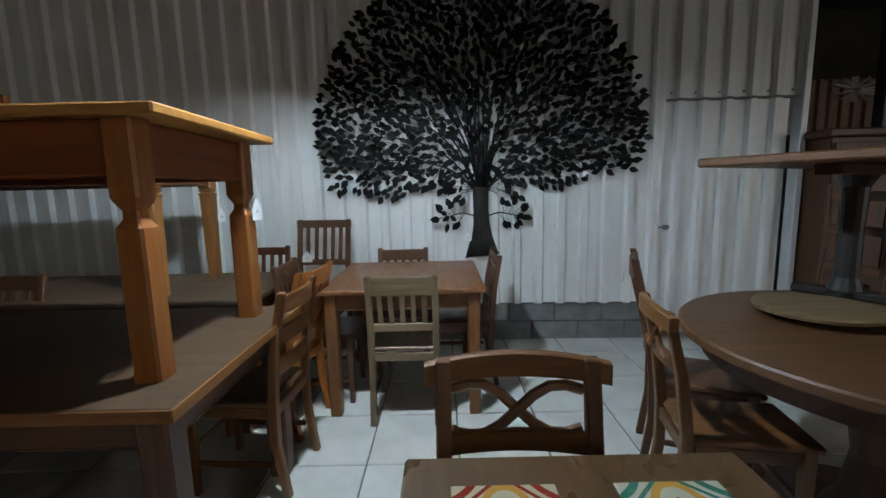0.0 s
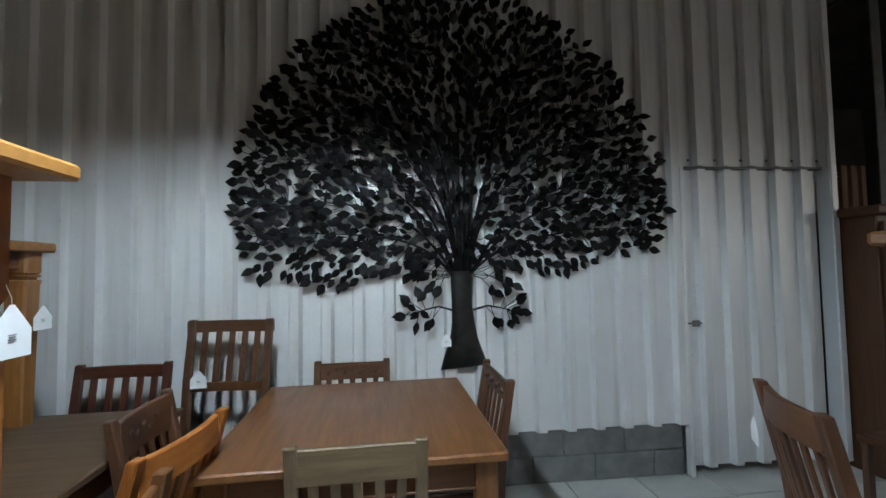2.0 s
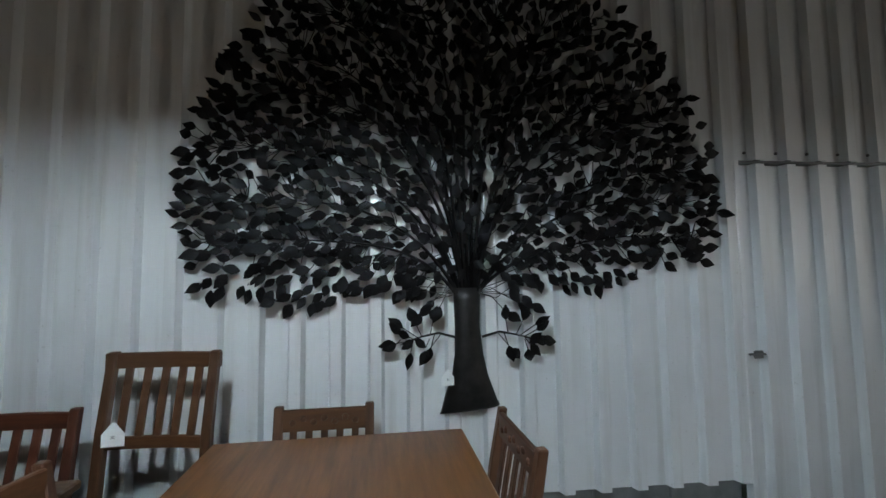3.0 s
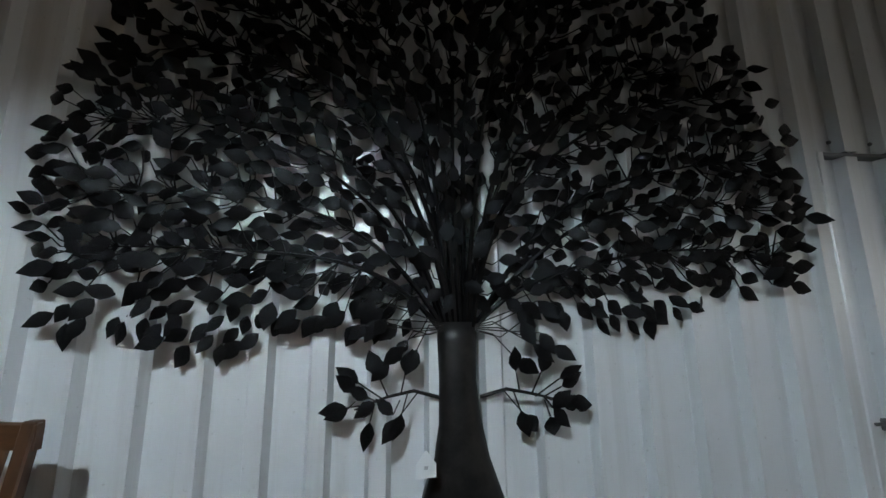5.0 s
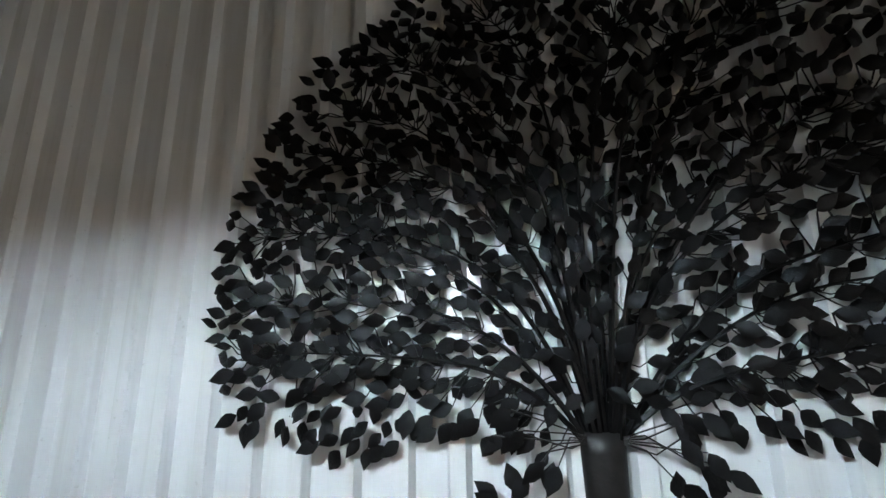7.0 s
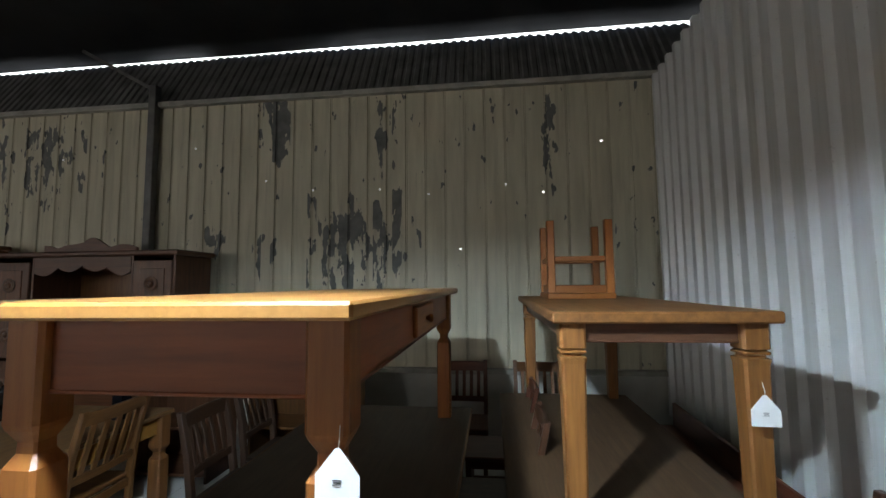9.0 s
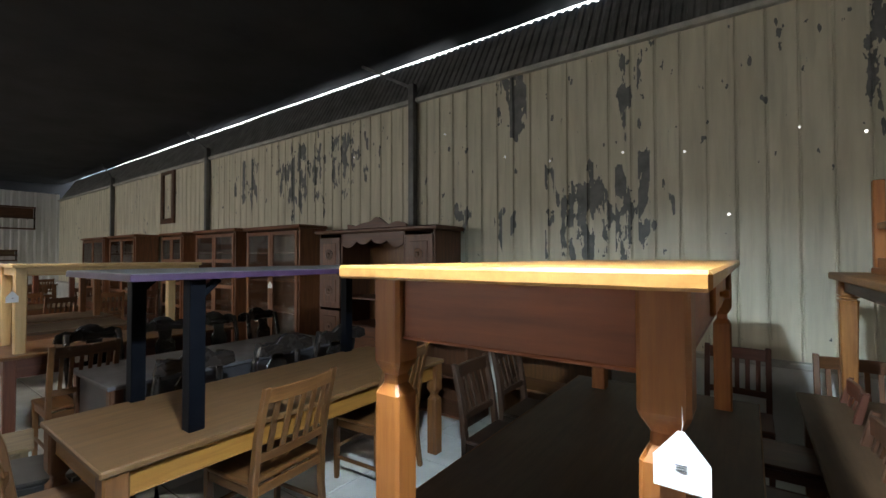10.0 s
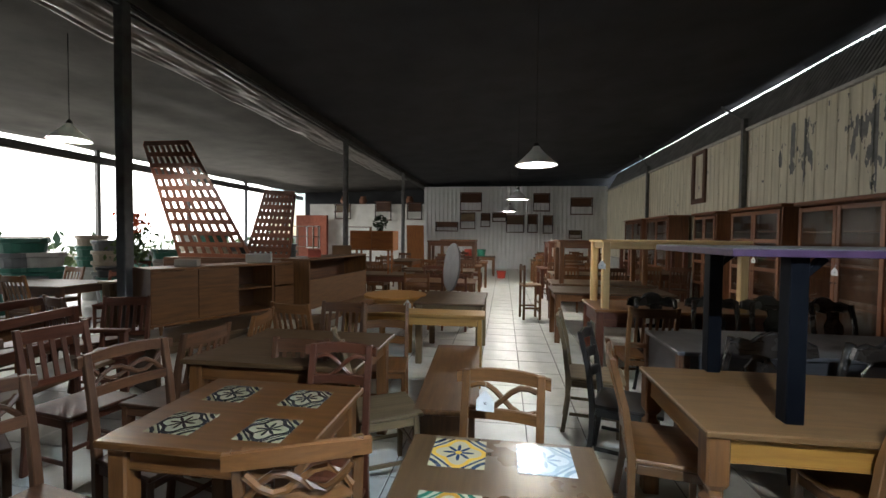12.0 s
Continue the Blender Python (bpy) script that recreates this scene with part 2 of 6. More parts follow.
def between(a, b, w, d, bevel=0.003):
    """A bar of section w x d from a to b."""
    a, b = Vector(a), Vector(b)
    q = (b - a).to_track_quat("Z", "Y").to_matrix().to_4x4()
    return box((a + b) / 2, (w, d, (b - a).length), bevel, q)


def add_lathe(bm, prof, n=20, c=(0, 0), square=False):
    """A turned shape from (radius, z) rows; square gives a chamfered square section."""
    rings = []
    for r, z in prof:
        ring = []
        if square:
            k = r * 0.80
            pts = [(r, k), (k, r), (-k, r), (-r, k), (-r, -k), (-k, -r), (k, -r), (r, -k)]
        else:
            pts = [(r * math.cos(2 * math.pi * i / n), r * math.sin(2 * math.pi * i / n)) for i in range(n)]
        for x, y in pts:
            ring.append(bm.verts.new((c[0] + x, c[1] + y, z)))
        rings.append(ring)
    for a, b in zip(rings, rings[1:]):
        for i in range(len(a)):
            j = (i + 1) % len(a)
            bm.faces.new((a[i], a[j], b[j], b[i]))
    bm.faces.new(list(reversed(rings[0])))
    bm.faces.new(rings[-1])
    return bm


def lathe(prof, n=20, c=(0, 0), square=False):
    return add_lathe(bmesh.new(), prof, n, c, square)


def add_tube(bm, pts, radii, n=5):
    """A round bar along points."""
    pts = [Vector(p) for p in pts]
    if not hasattr(radii, "__len__"):
        radii = [radii] * len(pts)
    rings = []
    for i, p in enumerate(pts):
        d = (pts[min(i + 1, len(pts) - 1)] - pts[max(i - 1, 0)]).normalized()
        u = d.orthogonal().normalized()
        w = d.cross(u)
        rings.append([bm.verts.new(p + radii[i] * (u * math.cos(2 * math.pi * k / n) + w * math.sin(2 * math.pi * k / n))) for k in range(n)])
    for a, b in zip(rings, rings[1:]):
        # match the ring's start, so that the bar does not twist
        k0 = min(range(n), key=lambda k: (b[k].co - a[0].co).length)
        b[:] = b[k0:] + b[:k0]
        for i in range(n):
            j = (i + 1) % n
            bm.faces.new((a[i], a[j], b[j], b[i]))
    bm.faces.new(list(reversed(rings[0])))
    bm.faces.new(rings[-1])
    return bm


def tube(pts, radii, n=8):
    return add_tube(bmesh.new(), pts, radii, n)


def slab(outline, z0, z1, bevel=0.004):
    """An upright extrusion of a flat outline."""
    bm = bmesh.new()
    f = bm.faces.new([bm.verts.new((x, y, z0)) for x, y in outline])
    g = bmesh.ops.extrude_face_region(bm, geom=[f])
    bmesh.ops.translate(bm, vec=(0, 0, z1 - z0), verts=[v for v in g["geom"] if isinstance(v, bmesh.types.BMVert)])
    bmesh.ops.recalc_face_normals(bm, faces=bm.faces)
    if bevel:
        bmesh.ops.bevel(bm, geom=[e for e in bm.edges if abs(e.verts[0].co.z - e.verts[1].co.z) < 1e-6], offset=bevel, segments=1, affect="EDGES")
    return bm


def ribbed(x0, x1, z0, z1, profile, pitch, thick=0.004, phase=0.0):
    """A ribbed sheet in the xz plane: profile is (share of the pitch, depth) rows."""
    bm = bmesh.new()
    line, x = [(x0, 0.0)] if phase else [], x0 - phase
    while x < x1:
        for s, d in profile:
            if x0 + (1e-4 if phase else 0) <= x + s * pitch <= x1:
                line.append((x + s * pitch, d))
        x += pitch
    line.append((x1, line[-1][1]))
    rows = []
    for off in (0, thick):
        rows.append([[bm.verts.new((px, py + off, z)) for px, py in line] for z in (z0, z1)])
    for (lo, hi) in rows:
        for i in range(len(line) - 1):
            bm.faces.new((lo[i], lo[i + 1], hi[i + 1], hi[i]))
    for k in (0, 1):
        a, b = rows[0][k], rows[1][k]
        for i in range(len(line) - 1):
            bm.faces.new((a[i], a[i + 1], b[i + 1], b[i]))
    bmesh.ops.recalc_face_normals(bm, faces=bm.faces)
    return bm


def thing(name, label, category, m=None, group=""):
    ob = new(name)
    ob.empty_display_size = 0.1
    if m:
        ob.matrix_world = m
    return tagged(ob, label, category, group)


def sub(bm, m):
    bmesh.ops.transform(bm, matrix=m, verts=bm.verts)
    return bm


# ---- structure ----
TX0, TX1 = -4.17, 3.10          # tree wall from the corner to its free end
TREE_Y, LEFT_X, FAR_Y = 3.98, -4.17, -18.2
NW = Matrix.Translation((TX1, TREE_Y, 0)) @ pose(0, 0, 0, 0, 0, -2.5) @ Matrix.Translation((-TX1, -TREE_Y, 0))   # the wall stands slightly askew
RIB = [(0.0, 0.0), (0.44, 0.0), (0.52, -0.042), (0.80, -0.042), (0.88, 0.0)]

w = tagged(part("wall_north", ribbed(TX0, 2.04, 0.335, 3.66, RIB, 0.185, phase=0.053), WHITE_METAL), "white ribbed sheet-metal wall above a block plinth", "wall", kind="structure")
w.matrix_world = NW @ Matrix.Translation((0, TREE_Y, 0))
w = tagged(part("wall_north_over_door", ribbed(2.04, TX1, 1.995, 3.66, RIB, 0.185, phase=0.158), WHITE_METAL), "white ribbed sheet metal over the door", "wall", kind="structure")
w.matrix_world = NW @ Matrix.Translation((0, TREE_Y, 0))
part("edge_strip", box((TX1 + 0.02, -0.01, 1.9), (0.05, 0.11, 3.7), 0.006), WHITE_METAL, w)
# door of the same ribbed sheet in a thin steel frame
door = tagged(new("door_1"), "white ribbed sheet-metal door, closed, with a small latch", "door", kind="structure")
door.matrix_world = NW
leaf = part("door_leaf", ribbed(2.065, 3.04, 0.06, 1.975, RIB, 0.185, phase=0.183), WHITE_METAL, door)
leaf.location = (0, TREE_Y + 0.004, 0)
part("door_frame", box((2.045, TREE_Y - 0.022, 1.0), (0.03, 0.05, 1.98), 0.004), WHITE_METAL, door)
part("door_frame", box((2.55, TREE_Y - 0.008, 1.985), (1.04, 0.05, 0.014), 0.002), STEEL, door)
lt = part("latch", tube([(2.04, TREE_Y - 0.06, 0.975), (2.13, TREE_Y - 0.06, 0.975)], 0.006), STEEL, door, "small steel slide bolt")
part("latch_plate", box((2.10, TREE_Y - 0.05, 0.972), (0.05, 0.012, 0.04), 0.003), STEEL, door)
for bx in [2.10 + 0.185 * i for i in range(6)]:
    part("bolt", lathe([(0.008, 0), (0.008, 0.006), (0.004, 0.010)], 8), STEEL, door).matrix_local = pose(bx, TREE_Y - 0.036, 2.03, 90)

# floor of square glazed tiles: joints under single tiles near the walk, one sheet of tiles beyond
floor = tagged(part("floor", box((3.9, -6.0, -0.056), (16.4, 27.0, 0.10), 0), GROUT), "glazed pale floor tiles with dark joints", "floor", kind="structure")
TP = 0.455
FX, FY = -0.125, 2.86


def tile_mesh(bm, x, y):
    h, z0, z1, k = TP / 2 - 0.004, -0.006, 0.0, 0.003
    lo = [bm.verts.new((x + a * h, y + b * h, z0)) for a, b in ((-1, -1), (1, -1), (1, 1), (-1, 1))]
    hi = [bm.verts.new((x + a * (h - k), y + b * (h - k), z1)) for a, b in ((-1, -1), (1, -1), (1, 1), (-1, 1))]
    bm.faces.new(hi)
    for i in range(4):
        bm.faces.new((lo[i], lo[(i + 1) % 4], hi[(i + 1) % 4], hi[i]))


bm = bmesh.new()
tile_mesh(bm, 0, 0)
ONE_TILE = bpy.data.meshes.new("tile")
bm.to_mesh(ONE_TILE)
bm.free()
ONE_TILE.materials.append(TILE)
TILES_NEAR = []
rest = bmesh.new()
for i in range(-9, 26):
    for j in range(-47, 9):
        x, y = FX + (i + 0.5) * TP, FY + (j + 0.5) * TP
        if -1.0 < x < 3.0 and -6.5 < y < 3.9:
            TILES_NEAR.append((x, y))
        else:
            tile_mesh(rest, x, y)
tagged(part("tile_field", rest, TILE, floor), kind="stuff")

# concrete block plinth under the sheet metal
plinth = tagged(part("wall_plinth", box(((TX0 + 2.03) / 2, TREE_Y + 0.085, 0.1655), (2.03 - TX0, 0.10, 0.331), 0), BLOCK), "grey concrete block plinth", "wall", kind="structure")
plinth.matrix_world = NW
BLOCKS = []
for row in range(2):
    x = TX0 + (0.2 if row else 0.0)
    while x < 2.0:
        e = min(x + 0.392, 2.03)
        BLOCKS.append(((x + e) / 2, TREE_Y + 0.055, 0.083 + row * 0.166, e - x, 0.07, 0.161))
        x += 0.4

# left wall: cream panels with narrow upright seams, base, top trim, sheet-metal band and the slot under the roof
wl_ = tagged(part("wall_west", ribbed(FAR_Y, TREE_Y + 0.45, 0.74, 3.67, [(0.0, 0.0), (0.80, 0.0), (0.85, -0.007), (0.88, 0.005), (0.92, -0.006), (0.97, 0.0)], 0.21), PEEL), "cream metal wall with flaking paint", "wall", kind="structure")
wl_.matrix_world = pose(LEFT_X, 0, 0, 0, 0, 90)
# small glowing discs stand in for daylight through nail holes
PIN = mat_emit("daylight_in_hole", (0.95, 0.98, 1.0), 3.0)
for hy, hz in ((1.97, 2.54), (0.69, 2.63), (1.44, 2.61), (2.78, 2.62), (3.16, 2.52), (3.75, 3.03), (-0.71, 3.16), (-1.21, 3.13), (-1.18, 3.0), (0.15, 2.75), (-2.4, 3.1), (2.3, 1.95)):
    part("hole_glow", lathe([(0.009, 0), (0.009, 0.002)], 8), PIN, wl_).matrix_local = Matrix.Translation((hy, -0.0015, hz)) @ pose(0, 0, 0, 90)
LENW, MIDW = TREE_Y + 0.45 - FAR_Y, (TREE_Y + 0.45 + FAR_Y) / 2
tagged(part("wall_west_base", box((LEFT_X - 0.10, MIDW, 0.35), (0.2, LENW, 0.70), 0.01), PAINTW), "pale painted masonry base of the wall", "wall", kind="structure")
tagged(part("trim_sill", box((LEFT_X + 0.03, MIDW, 0.72), (0.10, LENW, 0.05), 0.008), TRIM), "dusty pale ledge along the wall", "trim", kind="structure")
tagged(part("trim_top", box((LEFT_X + 0.02, MIDW, 3.685), (0.09, LENW, 0.06), 0.008), TRIM), "dusty pale top trim of the wall", "trim", kind="structure")
bm = ribbed(FAR_Y, TREE_Y + 0.9, -0.045, 0.866, [(0.0, 0.0), (0.45, 0.004), (0.6, 0.02), (0.85, 0.02)], 0.10)
for v in bm.verts:
    if v.co.z > 0.5:
        v.co.z += 0.030 * noise.noise((v.co.x * 0.9, 1.5, 0)) + 0.022 * noise.noise((v.co.x * 6.0, 4.2, 0))
band = tagged(part("wall_west_band", bm, mat_plain("dull_zinc", (0.13, 0.13, 0.125), (0.24, 0.24, 0.23), 4, 0.6, 0.2)), "dull ribbed metal band above the wall trim", "wall", kind="structure")
band.matrix_world = Matrix.Translation((LEFT_X - 0.03, 0, 3.75)) @ pose(0, 0, 0, 0, -30, 0) @ pose(0, 0, 0, 0, 0, 90)
for k, py in enumerate((-1.2, -6.85, -12.5)):
    tagged(part("post_west_%d" % (k + 1), box((LEFT_X + 0.06, py, 1.95), (0.09, 0.09, 3.9), 0.006), STEEL), "dark steel post against the wall", "post", kind="structure")
    tagged(part("strut_west_%d" % (k + 1), between((LEFT_X + 0.06, py, 3.85), (LEFT_X + 0.02, py - 1.0, 4.42), 0.04, 0.04), STEEL), "dark steel strut up to the roof", "strut", kind="structure")

# far wall of pale ribbed sheet and the lower wall beside it
wf = tagged(part("wall_south", ribbed(LEFT_X, 4.4, 0.0, 3.92, RIB, 0.2), WHITE_METAL), "pale ribbed sheet-metal far wall", "wall", kind="structure")
wf.matrix_world = Matrix.Translation((0.23, FAR_Y, 0)) @ pose(0, 0, 0, 0, 0, 180)
tagged(part("wall_south_low", box((7.4, FAR_Y - 0.3, 1.55), (6.0, 0.2, 3.1), 0.01), PAINTW), "white painted lower far wall", "wall", kind="structure")
# added black sheet makes the dark gap above the far walls and shuts out sky
tagged(part("south_dark_backing", box((2.9, FAR_Y - 1.6, 2.4), (16.8, 0.2, 4.8), 0), BLACKCLOTH), "added black sheet in place of the dark gap above the low wall", "wall", kind="structure")
# roof: black sheet over the hall, lower grey sheet over the open side
CE = 4.508


def sheet(name, x0, x1, y0, y1, za, zb, material, wave, label):
    bm = bmesh.new()
    nx, ny = 24, 60
    vs = [[bm.verts.new((x0 + (x1 - x0) * i / nx, y0 + (y1 - y0) * j / ny,
                         za + (zb - za) * i / nx + wave * noise.noise((i * 0.45, j * 0.35, za)))) for j in range(ny + 1)] for i in range(nx + 1)]
    for i in range(nx):
        for j in range(ny):
            bm.faces.new((vs[i][j], vs[i][j + 1], vs[i + 1][j + 1], vs[i + 1][j]))
    g = bmesh.ops.extrude_face_region(bm, geom=bm.faces[:])
    bmesh.ops.translate(bm, vec=(0, 0, 0.03), verts=[v for v in g["geom"] if isinstance(v, bmesh.types.BMVert)])
    return tagged(part(name, bm, material, smooth=True), label, "ceiling", kind="structure")


sheet("ceiling", LEFT_X - 0.45, 4.4, FAR_Y - 1.7, 8.2, CE, 4.05, BLACKCLOTH, 0.012, "black sheet ceiling")
sheet("ceiling_side", 4.4, 11.8, FAR_Y - 1.7, 8.2, 3.95, 3.80, GREYCLOTH, 0.05, "dark grey sagging sheet over the open side")
# added closing walls; their dark grey stands in for unlit surroundings
tagged(part("closing_wall_east", box((11.8, 3.5, 2.2), (0.2, 10.0, 4.4), 0), GREYCLOTH), "added dark wall closing the side", "wall", kind="structure")
tagged(part("closing_wall_northeast", box((7.4, 7.5, 2.3), (9.0, 0.2, 4.6), 0), GREYCLOTH), "added dark wall closing the back", "wall", kind="structure")
# added black sheet fills the dark void above the ribbed wall
tagged(part("north_dark_backing", box((-0.8, 5.3, 2.3), (8.2, 0.1, 4.8), 0), BLACKCLOTH), "added black sheet in place of the dark void behind the ribbed wall", "wall", kind="structure")
# added wall, unseen behind the ribbed one
tagged(part("closing_wall_north", box((TX1 + 0.02, 5.8, 2.3), (0.08, 3.4, 4.7), 0), STEEL), "added dark wall closing the space behind the ribbed wall", "wall", kind="structure")
bm = bmesh.new()
for k in range(3):
    add_box(bm, (4.4 + 0.05 * k, -6, 3.86 + 0.1 * (k % 2)), (0.035, 26, 0.035), 0.004)
sheet("ceiling_plastic", 4.5, 5.25, -15.0, 2.5, 3.84, 3.86, mat_plain("cloudy_plastic", (0.16, 0.15, 0.14), (0.34, 0.32, 0.30), 2.2, 0.28, bump=0.6), 0.07, "crumpled cloudy plastic sheet under the roof")
# added strip blocks light leaking in between the two ceilings
tagged(part("gap_strip", box((4.37, -6, 4.04), (0.03, 27.6, 0.26), 0), GREYCLOTH), "added grey strip closing the light gap above the beam", "trim", kind="structure")
tagged(part("beam", bm, STEEL), "dark steel lattice beam", "beam", kind="structure")
for k, (cx, cy) in enumerate(((4.41, -1.6), (4.41, -7.8), (4.3, -13.4), (4.41, 4.6))):
    tagged(part("column_%d" % (k + 1), box((cx, cy, 1.95), (0.11, 0.11, 3.9), 0.008), STEEL), "grey steel column", "column", kind="structure")

# outer edge of the side roof: beam below a bright slot, with posts
tagged(part("beam_outer", box((11.62, -9.0, 3.53), (0.14, 22.0, 0.20), 0.006), STEEL), "dark beam along the open side of the roof", "beam", kind="structure")
for k in range(6):
    tagged(part("post_side_%d" % (k + 1), box((11.62, -1.2 - 3.4 * k, 1.9), (0.10, 0.10, 3.8), 0.006), STEEL), "slim dark post at the open side", "post", kind="structure")
BRICKRED = mat_plain("brick_red", (0.19, 0.05, 0.028), (0.28, 0.085, 0.048), 12, 0.85, bump=0.5)
brick_end = tagged(part("wall_brick", box((10.0, -17.8, 1.25), (1.6, 0.2, 2.5), 0.01), BRICKRED), "red brick wall end with a small window", "wall", kind="structure")
for zz in (0.9, 1.95):
    part("window_rail", box((9.9, -17.68, zz), (0.7, 0.05, 0.06), 0.004), PAINTW, brick_end)
for xx in (9.58, 9.9, 10.22):
    part("window_stile", box((xx, -17.68, 1.425), (0.05, 0.05, 0.99), 0.004), PAINTW, brick_end)

# outside
tagged(part("ground", box((0, 0, -0.16), (900, 900, 0.08), 0), mat_plain("earth", (0.16, 0.14, 0.09), (0.26, 0.23, 0.16), 0.8, 0.95)), "trodden pale earth", "ground", kind="structure")


# ---- furniture builders ----
def leg_profile(h, r, style):
    if style == "turned":
        return [(r, 0), (r, 0.02), (r * 1.0, h * 0.50), (r * 0.98, h * 0.60), (r * 0.60, h * 0.635), (r * 0.58, h * 0.665), (r * 0.95, h * 0.70), (r * 1.05, h * 0.715), (r * 1.05, h - 0.001), (r * 1.05, h)]
    if style == "ring":
        return [(r * 0.80, 0), (r * 0.90, h * 0.45), (r, h * 0.80), (r * 1.08, h * 0.82), (r * 1.08, h * 0.832), (r * 0.80, h * 0.838), (r * 0.80, h * 0.848), (r * 1.06, h * 0.853), (r * 1.06, h * 0.863),
                (r * 0.84, h * 0.869), (r * 1.06, h * 0.878), (r * 1.06, h)]
    if style == "vase":
        return [(r * 0.78, 0), (r * 0.85, h * 0.25), (r * 1.0, h * 0.55), (r * 0.72, h * 0.60), (r * 0.55, h * 0.665), (r * 0.75, h * 0.70), (r * 1.12, h * 0.725), (r * 1.12, h)]
    return [(r * 0.92, 0), (r, h * 0.3), (r, h)]


def make_table(label, size, H, top_mat, woods, m, leg_r=0.04, leg="square", apron=0.11, inset=0.06, over=0.03, top=0.03, category="table", name="dining_table",
               apron_wood=None, drawer=False, planks=1, group="", end_inset=None):
    """A table with its origin on the floor under its middle; size along x and y."""
    L, W = size
    t = thing(name, label, category, m, group)
    if planks > 1:
        bm = bmesh.new()
        for i in range(planks):
            add_box(bm, (0, -W / 2 + W * (i + 0.5) / planks, H - top / 2), (L, W / planks - 0.0012, top), 0.003)
        part("tabletop", bm, top_mat, t)
    else:
        part("tabletop", box((0, 0, H - top / 2), (L, W, top), 0.006), top_mat, t)
    lx, ly = L / 2 - (end_inset or inset), W / 2 - inset
    for sx in (-1, 1):
        for sy in (-1, 1):
            part("leg", lathe(leg_profile(H - top, leg_r, leg), 12, (sx * lx, sy * ly), True), wood(*woods, "z"), t)
    za = H - top - apron / 2
    for s in (-1, 1):
        a = part("apron", box((0, s * (ly + 0.008), za), (2 * lx - 2 * leg_r, 0.022, apron), 0.003), wood(*(apron_wood or woods), "x"), t)
        b = part("apron", box((s * (lx + 0.008), 0, za), (0.022, 2 * ly - 2 * leg_r, apron), 0.003), wood(*(apron_wood or woods), "y"), t)
        part("bead", box((0, s * (ly + 0.012), za - apron / 2 + 0.006), (2 * lx - 2 * leg_r, 0.020, 0.008), 0.002), wood(*(apron_wood or woods), "x"), t)
        part("bead", box((s * (lx + 0.012), 0, za - apron / 2 + 0.006), (0.020, 2 * ly - 2 * leg_r, 0.008), 0.002), wood(*(apron_wood or woods), "y"), t)
    if drawer:
        d = part("drawer_front", box((0, ly + 0.025, za), (0.42, 0.02, apron * 0.72), 0.006), wood(*woods, "x"), t)
        part("knob", lathe([(0.008, 0), (0.010, 0.008), (0.018, 0.018), (0.014, 0.028), (0.004, 0.031)], 12), wood(*woods, "z"), d).matrix_local = pose(0, ly + 0.035, za, -90)
    return t


def back_posts(t, w, d, seat, H, woods, sec=0.036, rake=0.10, taper=True):
    for s in (-1, 1):
        x = s * (w / 2 - sec / 2)
        bm = bmesh.new()
        rows = [(0.0, -d / 2 - 0.035, 0.9), (seat * 0.55, -d / 2, 1.0), (seat, -d / 2, 1.15), (seat + (H - seat) * 0.5, -d / 2 - rake * 0.35, 1.0), (H, -d / 2 - rake, 0.85)]
        rings = []
        for z, y, k in rows:
            h = sec / 2 * k
            rings.append([bm.verts.new((x + a * sec / 2, y + b * h, z)) for a, b in ((-1, -1), (1, -1), (1, 1), (-1, 1))])
        for a, b in zip(rings, rings[1:]):
            for i in range(4):
                bm.faces.new((a[i], a[(i + 1) % 4], b[(i + 1) % 4], b[i]))
        bm.faces.new(rings[0][::-1])
        bm.faces.new(rings[-1])
        bmesh.ops.bevel(bm, geom=[e for e in bm.edges], offset=0.004, segments=1, affect="EDGES")
        part("back_leg", bm, wood(*woods, "z"), t)


def curved_rail(w, y, z, h, th, bow, rise=0.0, n=10):
    """A rail across the back: bowed backwards by bow, its top raised in the middle by rise."""
    bm = bmesh.new()
    rings = []
    for i in range(n + 1):
        u = 2 * i / n - 1
        x, yy = u * w / 2, y - bow * (1 - u * u)
        zt = z + h / 2 + rise * (1 - u * u)
        zb = z - h / 2 + rise * 0.6 * (1 - u * u)
        rings.append([bm.verts.new(p) for p in ((x, yy - th / 2, zb), (x, yy + th / 2, zb), (x, yy + th / 2, zt - 0.004), (x, yy + th / 4, zt), (x, yy - th / 4, zt), (x, yy - th / 2, zt - 0.004))])
    for a, b in zip(rings, rings[1:]):
        for i in range(6):
            j = (i + 1) % 6
            bm.faces.new((a[i], b[i], b[j], a[j]))
    bm.faces.new(rings[0])
    bm.faces.new(rings[-1][::-1])
    bmesh.ops.recalc_face_normals(bm, faces=bm.faces)
    return bm


def rake_at(z, seat, H, d, rake):
    k = (z - seat) / (H - seat)
    return -d / 2 - rake * (k * 0.7 if k < 0.5 else 0.35 + (k - 0.5) * 1.3)


